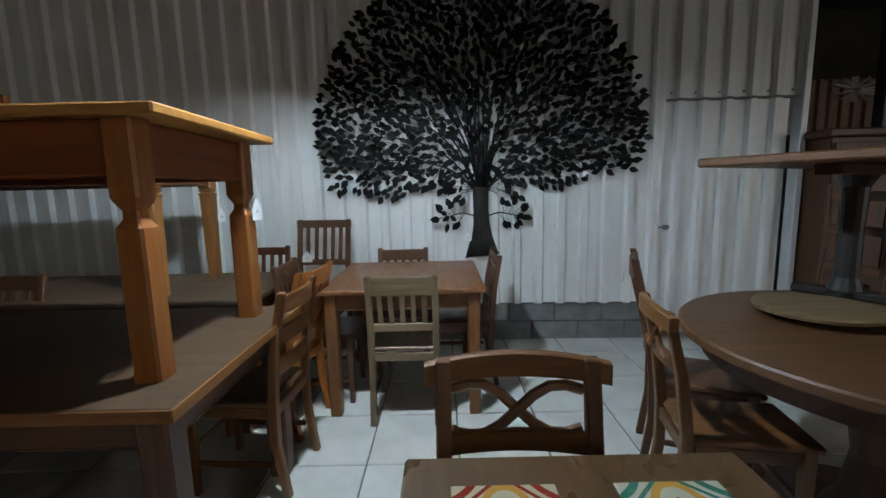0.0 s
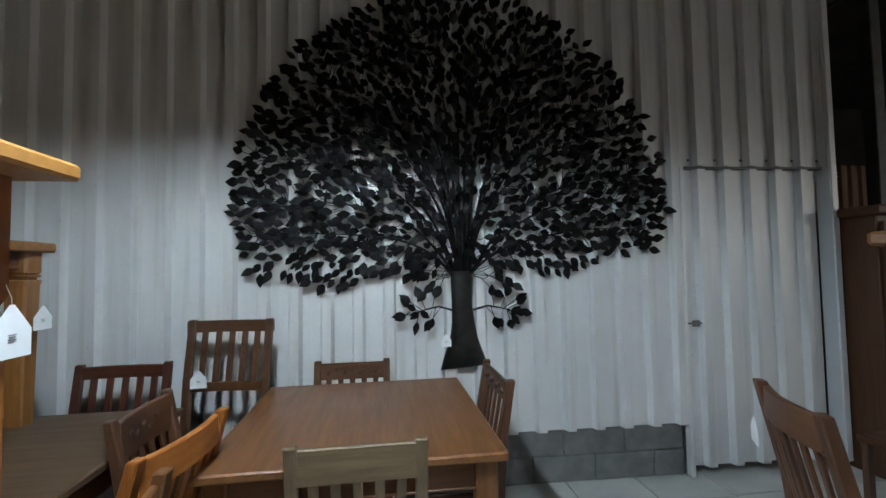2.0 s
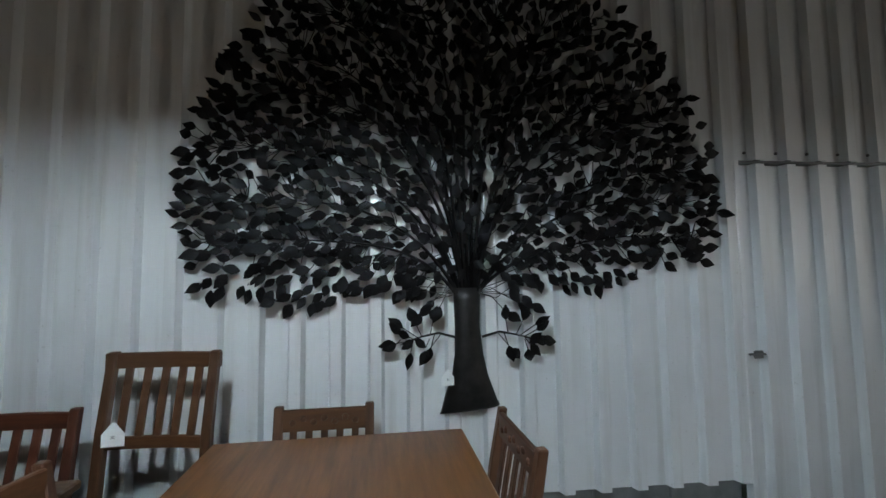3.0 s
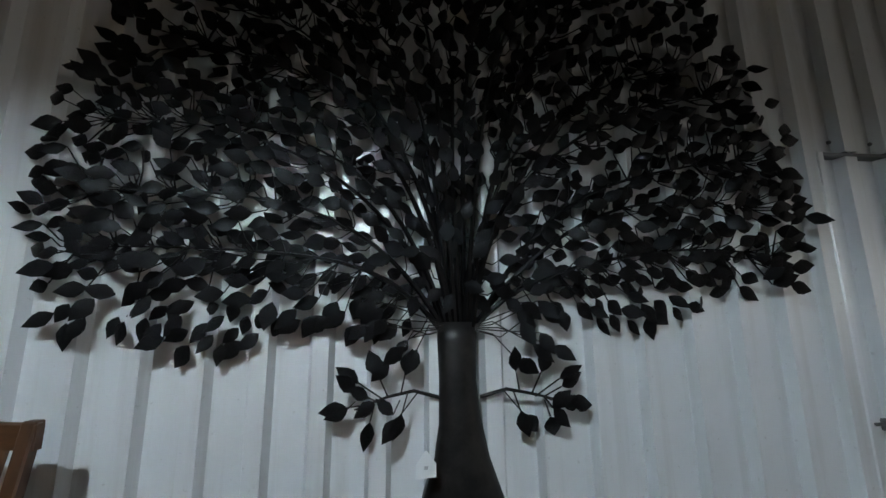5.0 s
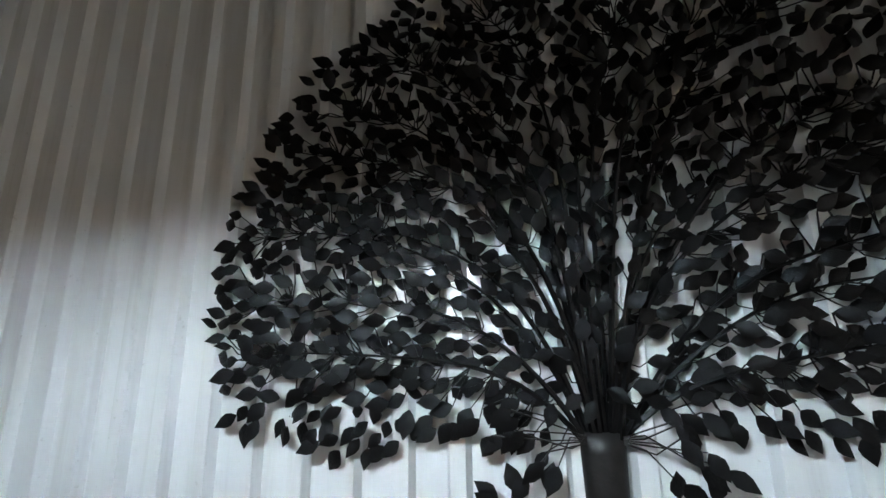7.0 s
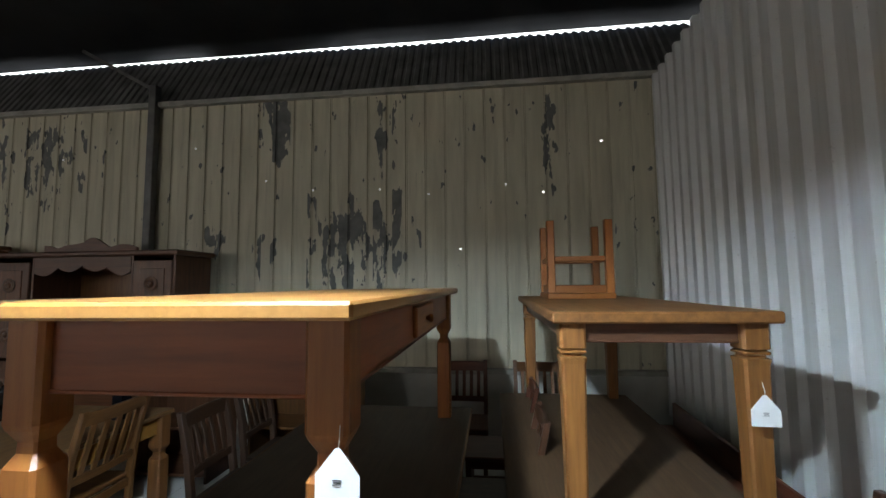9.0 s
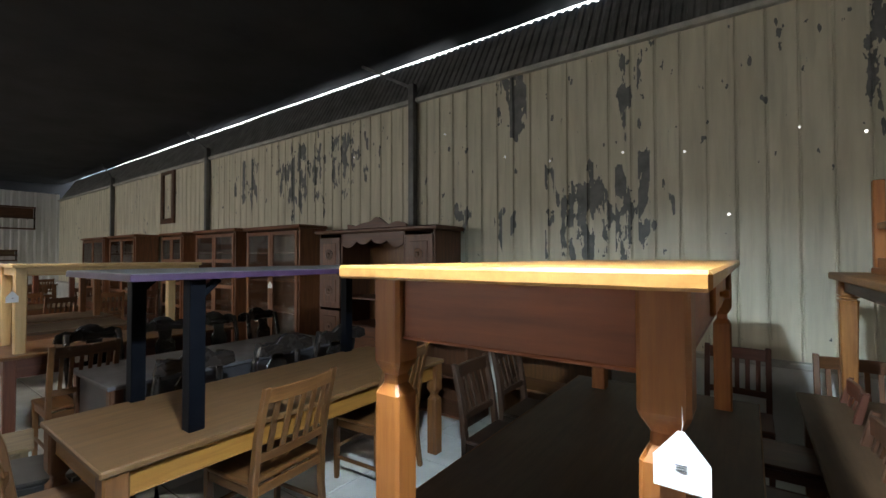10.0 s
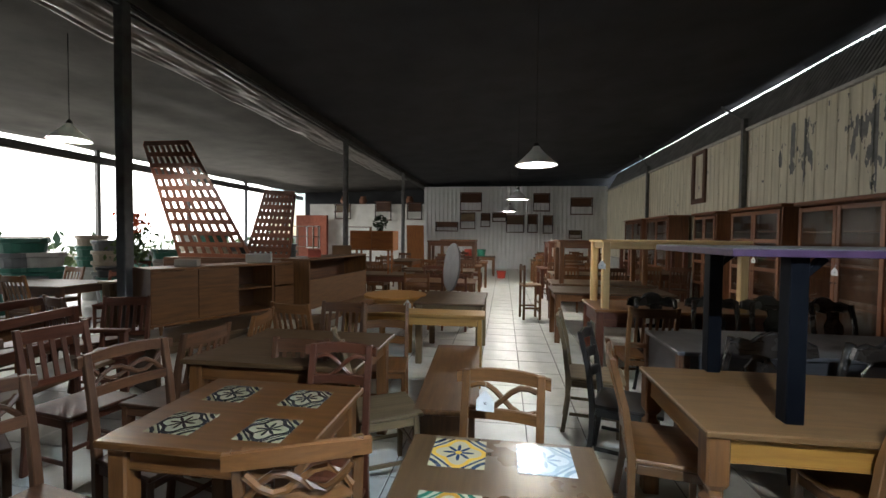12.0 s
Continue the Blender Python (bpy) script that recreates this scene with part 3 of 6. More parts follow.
def make_chair(label, m, woods, kind="slat", w=0.42, d=0.40, seat=0.45, H=0.92, slats=5, rake=0.09, seat_mat=None, top_h=0.085, bow=0.02, name="dining_chair", carved=False, group=""):
    """A chair facing +y with its origin on the floor under the seat."""
    t = thing(name, label, "chair", m, group)
    back_posts(t, w, d, seat, H, woods, rake=rake)
    for s in (-1, 1):
        part("front_leg", lathe([(0.015, 0), (0.019, seat * 0.6), (0.020, seat - 0.02)], 8, (s * (w / 2 - 0.02), d / 2 - 0.02), True), wood(*woods, "z"), t)
        part("side_rail", box((s * (w / 2 - 0.02), 0, seat - 0.055), (0.02, d - 0.05, 0.05), 0.003), wood(*woods, "y"), t)
        part("stretcher", box((s * (w / 2 - 0.02), 0, 0.15), (0.016, d - 0.03, 0.025), 0.003), wood(*woods, "y"), t)
    part("front_rail", box((0, d / 2 - 0.02, seat - 0.055), (w - 0.07, 0.02, 0.05), 0.003), wood(*woods, "x"), t)
    part("back_rail", box((0, -d / 2, seat - 0.055), (w - 0.06, 0.02, 0.05), 0.003), wood(*woods, "x"), t)
    part("stretcher", box((0, d / 2 - 0.03, 0.23), (w - 0.06, 0.016, 0.025), 0.003), wood(*woods, "x"), t)
    part("seat", box((0, 0.015, seat - 0.014), (w, d + 0.02, 0.026), 0.008), seat_mat or wood(*woods, "y"), t)
    iw = w - 0.068
    if kind in ("slat", "tall"):
        zt = H - top_h / 2 - (0.012 if kind == "slat" else 0.005)
        yt = rake_at(zt, seat, H, d, rake)
        tr = part("top_rail", curved_rail(iw + 0.004 if kind == "slat" else w + 0.01, yt, zt, top_h, 0.022, bow, 0.0), wood(*woods, "x"), t)
        if carved:
            for i in range(7):
                x = (i - 3) * iw / 8
                part("carving", lathe([(0.014, 0), (0.012, 0.006), (0.005, 0.009), (0.003, 0.009)], 8), wood(*woods, "z"), tr).matrix_local = Matrix.Translation((x, yt - bow * 0.9 - 0.010, zt + (0.008 if i % 2 else -0.008))) @ pose(0, 0, 0, 90)
                part("carving", lathe([(0.014, 0), (0.012, 0.006), (0.005, 0.009), (0.003, 0.009)], 8), wood(*woods, "z"), tr).matrix_local = Matrix.Translation((x, yt - bow * 0.9 + 0.010, zt + (0.008 if i % 2 else -0.008))) @ pose(0, 0, 0, -90)
        zb = seat + (0.12 if kind == "slat" else 0.27)
        yb = rake_at(zb, seat, H, d, rake)
        part("lower_rail", curved_rail(iw + 0.004, yb, zb, 0.045, 0.02, bow * 0.8), wood(*woods, "x"), t)
        for i in range(slats):
            u = (i + 0.5) / slats * 2 - 1
            x = u * iw / 2 * 0.93
            k = 1 - u * u
            part("slat", between((x * 0.98, yb - bow * 0.8 * k, zb + 0.02), (x, yt - bow * k, zt - top_h / 2 + 0.003), iw / slats * 0.42, 0.011, 0.002), wood(*woods, "z"), t)
    if kind in ("x", "heart"):
        zt = H - 0.045
        yt = rake_at(zt, seat, H, d, rake)
        part("top_rail", curved_rail(w + 0.05, yt - 0.005, zt + 0.010, 0.052, 0.03, 0.03, 0.018), wood(*woods, "x"), t)
        zb = H - 0.19
        yb = rake_at(zb, seat, H, d, rake)
        part("lower_rail", curved_rail(iw + 0.004, yb, zb, 0.05, 0.022, 0.02), wood(*woods, "x"), t)
        for s in (-1, 1):
            pts = []
            for i in range(9):
                u = i / 8
                z = zb + 0.02 + (zt - 0.035 - zb - 0.02) * u
                bend = 0.035 * math.sin(2 * math.pi * u) * (1 if kind == "x" else 1.5)
                x = s * (iw / 2 * (1 - u * 2) * 0.98)
                zz = z - bend * (1 if kind == "x" else -1)
                pts.append((x, rake_at(z, seat, H, d, rake) - 0.022 + 0.004 * s, zz))
            part("cross_brace", tube(pts, 0.013, 6), wood(*woods, "x"), t)
    if kind == "ladder":
        for i in range(3):
            z = seat + 0.14 + (H - seat - 0.20) * i / 2
            part("ladder_rail", curved_rail(iw + 0.004, rake_at(z, seat, H, d, rake), z, 0.07, 0.018, 0.03, 0.01), wood(*woods, "x"), t)
    return t


def price_tag(m, s=0.07):
    """A house-shaped paper tag that hangs on a string; origin at its hole, face to -y."""
    t = thing("price_tag", "white paper price tag hanging on a thin string", "tag", m, "price tags")
    bm = bmesh.new()
    pts = [(-s / 2, -s * 1.05), (s / 2, -s * 1.05), (s / 2, -s * 0.45), (s * 0.06, 0.008), (-s * 0.06, 0.008), (-s / 2, -s * 0.45)]
    f = bm.faces.new([bm.verts.new((x, 0, z)) for x, z in pts])
    g = bmesh.ops.extrude_face_region(bm, geom=[f])
    bmesh.ops.translate(bm, vec=(0, 0.0012, 0), verts=[v for v in g["geom"] if isinstance(v, bmesh.types.BMVert)])
    bmesh.ops.recalc_face_normals(bm, faces=bm.faces)
    part("card", bm, PAPER, t)
    bm = bmesh.new()
    for k in range(3):
        add_box(bm, (0, -0.0012, -s * (0.55 + 0.05 * k)), (s * (0.20 if k != 1 else 0.15), 0.0008, s * 0.022), 0)
    part("print", bm, INK, t)
    part("string", tube([(0, 0, -0.004), (0.002, 0.003, 0.02), (0, 0.012, 0.045)], 0.0008, 4), PAPER, t)
    return t


# ---- iron tree on the wall ----
def build_tree():
    rnd = random.Random(5)
    t = thing("tree_sculpture", "large dark iron tree wall sculpture with many leaves", "wall art", NW)
    # hollow beaten trunk: half round, flared at the foot
    bm = bmesh.new()
    rings = []
    prof = [(0.775, 0.150, 0.035), (0.79, 0.142, 0.05), (0.84, 0.115, 0.055), (0.92, 0.090, 0.05), (1.02, 0.070, 0.045), (1.15, 0.064, 0.042), (1.28, 0.065, 0.040), (1.335, 0.068, 0.038)]
    for z, hw, dep in prof:
        ring = []
        for i in range(11):
            a = math.pi * i / 10
            ring.append(bm.verts.new((0.595 + 0.006 * math.sin(z * 9) - hw * math.cos(a) * (1 + 0.03 * math.sin(z * 31)), 3.945 - dep * math.sin(a), z - (0.035 * (1 - i / 10) if z < 0.8 else 0))))
        rings.append(ring)
    for a, b in zip(rings, rings[1:]):
        for i in range(10):
            bm.faces.new((a[i], a[i + 1], b[i + 1], b[i]))
    bm.faces.new(rings[-1])
    bm.faces.new(rings[0][::-1])
    for a, b in zip(rings, rings[1:]):
        bm.faces.new((a[0], b[0], b[10], a[10]))
    bmesh.ops.recalc_face_normals(bm, faces=bm.faces)
    part("trunk", bm, IRON, t, "beaten dark iron trunk", smooth=True)

    def inside(x, z):
        u = (x - 0.572) / 1.297
        v = (z - 1.70) / 1.335
        if z >= 1.70:
            return u * u + v * v < 1
        low = 1.305 + 0.04 * math.sin(x * 9) + 0.11 * max(0, x - 0.7)
        if 0.44 < x < 0.78:
            low = 1.44 - 0.5 * abs(abs(x - 0.6) - 0.08)
        return abs(u) < 1.0 - 0.10 * (1.70 - z) / 0.40 and z > low
    # limbs fan out of the trunk's top
    limbs = []
    N = 19
    for i in range(N):
        a = math.radians(-6 + 192 * (i + 0.5) / N + rnd.uniform(-2, 2))
        ex, ez = 0.57 + 1.22 * math.cos(a), max(1.36, 1.58 + 1.28 * math.sin(a))
        k = rnd.uniform(0.62, 1.0) if i % 2 else rnd.uniform(0.9, 1.0)
        ex, ez = 0.6 + (ex - 0.6) * k, 1.34 + (ez - 1.34) * k
        x0 = 0.595 - 0.052 * math.cos(math.pi * (i + 0.5) / N) * -1
        cx, cz = 0.6 + (ex - 0.6) * rnd.uniform(0.14, 0.34), 1.36 + (ez - 1.36) * 0.72 + 0.13
        pts = []
        for j in range(15):
            u = j / 14
            x = x0 * (1 - u) ** 2 + 2 * cx * u * (1 - u) + ex * u * u + 0.010 * math.sin(7 * u + i)
            z = 1.32 * (1 - u) ** 2 + 2 * cz * u * (1 - u) + ez * u * u + 0.008 * math.sin(9 * u + 2 * i)
            pts.append((x, 3.935 - 0.03 * math.sin(math.pi * u) + 0.010 * math.sin(i * 1.7), z))
        limbs.append(pts)
        part("limb", tube(pts, [0.0105 * (1 - 0.80 * j / 14) for j in range(15)], 5), IRONLEAF, t)
    # the two small low sprays
    leaves = []
    for s, tipz in ((-1, 1.06), (1, 1.08)):
        x0 = 0.595 + s * 0.066
        main = [(x0, 3.93, 1.10), (x0 + s * 0.08, 3.905, 1.125), (x0 + s * 0.16, 3.90, 1.11), (x0 + s * 0.26, 3.90, 1.085 if s > 0 else 1.075)]
        part("limb", tube(main, [0.007, 0.006, 0.005, 0.003], 5), IRON, t)
        for (fx, fz, dx, dz) in ((0.10, 1.12, 0.03, -0.10), (0.07, 1.12, 0.10, -0.12), (0.16, 1.11, 0.05, 0.11), (0.20, 1.10, 0.09, 0.05), (0.22, 1.09, 0.10, -0.01), (0.12, 1.12, -0.02, 0.10), (0.17, 1.10, 0.13, 0.09), (0.20, 1.09, 0.02, -0.08)):
            bx, bz = x0 + s * fx, fz
            ex, ez = bx + s * dx * 0.6, bz + dz * 0.6
            part("twig", tube([(bx, 3.90, bz), (ex, 3.888, ez)], 0.003, 4), IRON, t)
            leaves.append((ex, 3.885, ez, math.atan2(dz, s * dx), 0.085))
        # leaves that hang on short twigs beside the top of the trunk
        for k in range(7):
            bx, bz = x0 + s * rnd.uniform(0.03, 0.10), 1.335 - 0.010 * k
            ex, ez = bx + s * rnd.uniform(0.01, 0.17), bz - rnd.uniform(-0.07, 0.07)
            part("twig", tube([(x0 - s * 0.015, 3.915, 1.325 - 0.003 * k), (bx, 3.90, bz + 0.01), (ex, 3.885, ez)], 0.0028, 4), IRON, t)
            leaves.append((ex, 3.883 - 0.001 * k, ez, math.atan2(-0.9, s * rnd.uniform(0.2, 1.4)), rnd.uniform(0.075, 0.092)))
        for k in range(4):
            bx, bz = x0 + s * rnd.uniform(0.06, 0.26), rnd.uniform(1.07, 1.13)
            part("twig", tube([(bx, 3.90, 1.10), (bx + s * 0.02, 3.884, bz - 0.02)], 0.0028, 4), IRON, t)
            leaves.append((bx + s * 0.02, 3.882 - 0.001 * k, bz - 0.02, rnd.uniform(-2.4, 0.9) if s > 0 else rnd.uniform(2.2, 5.5), rnd.uniform(0.07, 0.088)))
    # leaves: scattered with a least distance
    grid = {}
    cell = 0.0392
    tries = 0
    pts = []
    while tries < 30000:
        tries += 1
        x, z = rnd.uniform(-0.80, 1.92), rnd.uniform(1.24, 3.05)
        if not inside(x, z):
            continue
        k = (int(x / cell), int(z / cell))
        if any((x - q[0]) ** 2 + (z - q[1]) ** 2 < cell * cell for a in (-1, 0, 1) for b in (-1, 0, 1) for q in grid.get((k[0] + a, k[1] + b), ())):
            continue
        grid.setdefault(k, []).append((x, z))
        pts.append((x, z))
    flat = [(p, j) for pl in limbs for j, p in enumerate(pl)]
    twigs = bmesh.new()
    for x, z in pts:
        rad = math.hypot(x - 0.6, z - 1.4)
        best, bd = None, 9
        for p, j in flat:
            if math.hypot(p[0] - 0.6, p[2] - 1.4) > rad - 0.02:
                continue
            d = math.hypot(p[0] - x, p[2] - z)
            if d < bd:
                best, bd = p, d
        if best is None:
            best = (0.6, 3.93, 1.34)
        ang = math.atan2((z - 1.5) * 0.62 + 0.35 * (z - best[2]), (x - 0.58) * 1.0 + 0.35 * (x - best[0])) + rnd.gauss(0, 0.42)
        if z < 1.42:
            ang = ang * 0.6 + (-math.pi / 2 if x > 0.6 else -math.pi / 2 - 0.0) * 0.4 if x > 0.6 else math.atan2(-0.6, -0.5) + rnd.gauss(0, 0.4)
        size = rnd.uniform(0.068, 0.092)
        y = 3.928 - rnd.random() ** 1.5 * 0.05
        leaves.append((x, y, z, ang, size))
        mid = ((x + best[0]) / 2 + 0.012 * rnd.uniform(-1, 1), (y + best[1]) / 2 - 0.004, (z + best[2]) / 2 - 0.012)
        if bd < 0.16:
            add_tube(twigs, [best, mid, (x, y, z)], [0.0032, 0.0028, 0.0022], 4)
    tagged(part("twig_web", twigs, IRONLEAF, t), kind="stuff")

    def leaf_geo(kind):
        L, W = 1.0, 0.57 + 0.04 * kind
        rows = [(0.0, 0.02), (0.16, 0.30), (0.38, 0.50), (0.62, 0.42), (0.84, 0.18), (1.0, 0.0)]
        vs, fs = [], []
        for i, (u, h) in enumerate(rows):
            lift = (0.10 * kind - 0.08) * u * u
            if i == len(rows) - 1:
                vs.append((u * L, lift, 0))
            else:
                for sd in (-1, 0, 1):
                    vs.append((u * L, lift - (0.07 if sd == 0 else 0) * math.sin(math.pi * min(u + 0.1, 1)), sd * h * W))
        for i in range(len(rows) - 2):
            a, b = 3 * i, 3 * i + 3
            fs += [(a, b, b + 1, a + 1), (a + 1, b + 1, b + 2, a + 2)]
        a, tip = 3 * (len(rows) - 2), len(vs) - 1
        fs += [(a, tip, a + 1), (a + 1, tip, a + 2)]
        return vs, fs
    geos = [leaf_geo(k) for k in range(3)]
    shared = []
    for vs, fs in geos:
        me = bpy.data.meshes.new("leaf")
        me.from_pydata(vs, [], fs)
        me.materials.append(IRONLEAF)
        me.polygons.foreach_set("use_smooth", [True] * len(me.polygons))
        shared.append(me)
    low = sorted(range(len(leaves)), key=lambda i: leaves[i][2])
    single = set(low[:300])
    allv, allf = [], []
    for i, (x, y, z, ang, size) in enumerate(leaves):
        k = i % 3
        # local x runs along the leaf, local z across it, local y towards the wall
        m = Matrix.Translation((x, y, z)) @ Matrix.Rotation(-ang, 4, "Y") @ Matrix.Rotation(rnd.gauss(0, 0.26), 4, "X") @ Matrix.Rotation(rnd.gauss(0.0, 0.28), 4, "Z") @ Matrix.Scale(size, 4)
        if i in single:
            ob = new("leaf", shared[k])
            ob.parent = t
            ob.matrix_local = m
        else:
            base = len(allv)
            vs, fs = geos[k]
            allv += [tuple(m @ Vector(v)) for v in vs]
            allf += [tuple(q + base for q in f) for f in fs]
    me = bpy.data.meshes.new("upper_leaves")
    me.from_pydata(allv, [], allf)
    me.materials.append(IRONLEAF)
    me.polygons.foreach_set("use_smooth", [True] * len(me.polygons))
    ob = new("upper_leaves", me)
    ob.parent = t
    tagged(ob, "many dark iron leaves", kind="stuff")


build_tree()

# ---- tables and chairs round the iron tree ----
make_table("square brown wooden dining table beneath the iron tree", (0.955, 0.945), 0.77, wood(*BROWN, "y", 0.34), BROWN, pose(0.03, 3.296, 0), leg_r=0.036, apron=0.10, inset=0.065, planks=1)
make_chair("weathered olive-brown slat chair tucked under the square table", pose(0.04, 2.985, 0), GREYW, "slat", w=0.40, H=0.87, slats=5, rake=0.05, top_h=0.10, bow=0.0)
make_chair("brown slat chair with carved top rail behind the square table", pose(-0.05, 3.62, 0, 0, 0, 180), UMBER, "slat", w=0.40, H=0.865, rake=0.05, carved=True, bow=0.0)
make_chair("brown slat chair with carved top rail beside the square table", pose(0.38, 3.43, 0, 0, 0, 90), DARK, "slat", w=0.44, H=0.885, rake=0.06, carved=True, bow=0.0)
make_chair("tall dark brown chair with flared back and narrow slats", pose(-0.70, 3.60, 0, 0, 0, 174), UMBER, "tall", w=0.43, seat=0.50, H=1.105, slats=5, rake=0.08, top_h=0.06)
make_chair("dark red-brown low slat chair by the wall", pose(-1.17, 3.60, 0, 0, 0, 180), ((0.085, 0.026, 0.012), (0.035, 0.010, 0.005)), "slat", w=0.44, H=0.905, slats=5, rake=0.06, top_h=0.06)
make_chair("dark carved chair facing the square table", pose(-0.50, 3.21, 0, 0, 0, -90), DARK, "slat", w=0.40, H=0.88, rake=0.06, carved=True, top_h=0.14)
make_chair("orange wooden chair between two tables", pose(-0.72, 2.83, 0, 0, 0, 80), ORANGE, "slat", w=0.40, H=0.92, rake=0.10)
make_chair("carved brown ladder-back chair tucked under the stacked tables", pose(-0.65, 2.38, 0, 0, 0, 86), BROWN, "ladder", w=0.38, H=0.92, rake=0.07, seat_mat=wood(*DUSTY, "y"))

# ---- stacked tables ----
# dark wood of legs and apron holds the shade below the brown top
lower = make_table("brown wooden dining table carrying an orange table", (2.2, 0.97), 0.79, wood(*DUSTY, "x", 0.5), DARK, pose(-1.52, 1.985, 0), leg_r=0.045, apron=0.12, inset=0.10, top=0.04, planks=1)
# strips give the orange edge planks and paint the highlight along them
for k in (-1, 1):
    part("edging", box((k * 1.101, 0, 0.77), (0.006, 0.972, 0.036), 0.002), wood(*RUSTIC, "y"), lower, "orange-brown edge strip with its highlight painted in")
    part("edging", box((0, k * 0.486, 0.77), (2.196, 0.006, 0.036), 0.002), wood(*RUSTIC, "x"), lower, "orange-brown edge strip with its highlight painted in")
# top colour includes its sheen, apron colour the shadow of the overhang
make_table("orange varnished table standing on another table", (2.10, 0.785), 0.773, wood(*ORANGE_SHEEN, "x", 0.3), ORANGE, pose(-1.505, 2.003, 0.79), leg_r=0.040, leg="turned", apron=0.155, inset=0.078, drawer=True, planks=1, top=0.032, end_inset=0.128,
           apron_wood=((0.27, 0.070, 0.014), (0.17, 0.038, 0.008)))
make_table("dusty brown table carrying a rustic table", (2.42, 0.94), 0.745, wood(*DUSTY, "x", 0.6), BROWN, pose(-1.99, 3.13, 0), leg_r=0.045, inset=0.08, planks=1)
make_table("rustic honey wooden table standing on another table", (1.90, 0.74), 0.745, wood(*RUSTIC, "x", 0.5), RUSTIC, pose(-2.235, 3.19, 0.745), leg_r=0.042, leg="ring", apron=0.07, inset=0.075, planks=1, top=0.04,
           apron_wood=DARK)
st = thing("stool", "small orange wooden stool turned upside down on a table", "stool", pose(-2.72, 3.17, 1.49) @ Matrix.Diagonal((1.15, 1.15, 1, 1)))
part("seat", box((0, 0, 0.017), (0.36, 0.36, 0.034), 0.004), wood(*ORANGE, "x"), st)
for sx in (-1, 1):
    for sy in (-1, 1):
        part("leg", box((sx * 0.155, sy * 0.155, 0.265), (0.042, 0.042, 0.46), 0.004), wood(*ORANGE, "z"), st)
    part("stretcher", box((sx * 0.155, 0, 0.25), (0.022, 0.27, 0.032), 0.003), wood(*ORANGE, "y"), st)
    part("stretcher", box((0, sx * 0.155, 0.25), (0.27, 0.022, 0.032), 0.003), wood(*ORANGE, "x"), st)
    part("stretcher", box((sx * 0.155, 0, 0.06), (0.022, 0.27, 0.05), 0.003), wood(*ORANGE, "y"), st)
    part("stretcher", box((0, sx * 0.155, 0.06), (0.27, 0.022, 0.05), 0.003), wood(*ORANGE, "x"), st)

# ---- table with tiles, and the cross-back chairs ----
# the second tile's washed-out bluish colours imitate glare on its glaze
TILES = [mat_ceramic((0.42, 0.36, 0.24), (0.03, 0.05, 0.10), (0.62, 0.36, 0.06)), mat_ceramic((0.66, 0.70, 0.70), (0.32, 0.40, 0.46), (0.45, 0.52, 0.56)),
         mat_ceramic((0.40, 0.36, 0.26), (0.22, 0.03, 0.02), (0.40, 0.22, 0.05)), mat_ceramic((0.40, 0.37, 0.28), (0.03, 0.13, 0.09), (0.42, 0.22, 0.04)),
         mat_ceramic((0.36, 0.33, 0.22), (0.012, 0.012, 0.020), (0.022, 0.022, 0.030))]


def tile_table(label, size, m, kinds, gx, gy, ts, woods, top_mat, oy=0.0):
    t = make_table(label, size, 0.77, top_mat, woods, m, leg_r=0.04, inset=0.07, apron=0.10, name="tiled_table")
    for k, (sx, sy) in enumerate(((-1, -1), (1, -1), (-1, 1), (1, 1))):
        part("tile", box((sx * gx, sy * gy + oy, 0.7705), (ts, ts, 0.005), 0.0015), TILES[kinds[k]], t, "painted ceramic tile")
    return t


tile_table("grey-brown wooden table inlaid with four painted tiles", (0.685, 0.66), pose(0.5275, 0.985, 0), (1, 0, 2, 3), 0.152, 0.17, 0.195, GREYW, wood(*DUSTY, "y", 0.25), -0.03)
tile_table("dark brown wooden table inlaid with four blue-white tiles", (0.82, 0.72), pose(1.64, 0.56, 0), (4, 4, 4, 4), 0.19, 0.165, 0.195, BROWN, wood(*BROWN, "x", 0.3))
xa = make_chair("light brown cross-back chair at the tiled table", pose(0.43, 1.17, 0, 0, 0, 178), HONEY, "x", w=0.38, H=0.93, rake=0.07, group="cross-back chairs")
copy_thing(xa, pose(0.56, 0.60, 0, 0, 0, -8))
make_chair("red-brown cross-back chair at the dark tiled table", pose(1.42, 0.27, 0, 0, 0, 3), RED, "x", w=0.36, H=0.93, rake=0.08, group="cross-back chairs")
make_chair("brown chair with heart-shaped braces at the dark tiled table", pose(1.27, 0.79, 0, 0, 0, 204), BROWN, "heart", w=0.40, H=0.90, rake=0.08)
make_chair("dark brown cross-back chair beside the dark tiled table", pose(2.25, 0.36, 0, 0, 0, 75), DARK, "heart", w=0.42, H=0.95, rake=0.08)
make_chair("dark brown chair beside the dark tiled table", pose(2.38, 0.95, 0, 0, 0, 80), DARK, "heart", w=0.42, H=0.92, rake=0.08)
make_chair("dark brown slat chair with a plain top rail", pose(1.79, 0.02, 0, 0, 0, 0), DARK, "slat", w=0.38, H=0.90, rake=0.06)
make_chair("grey-brown slat chair beside a bench", pose(1.30, -0.35, 0, 0, 0, 120), GREYW, "slat", w=0.40, H=0.95, rake=0.08)
make_table("dusty brown wooden dining table", (1.15, 0.92), 0.77, wood(*DUSTY, "x", 0.4), BROWN, pose(1.95, -0.53, 0), inset=0.08, planks=1)

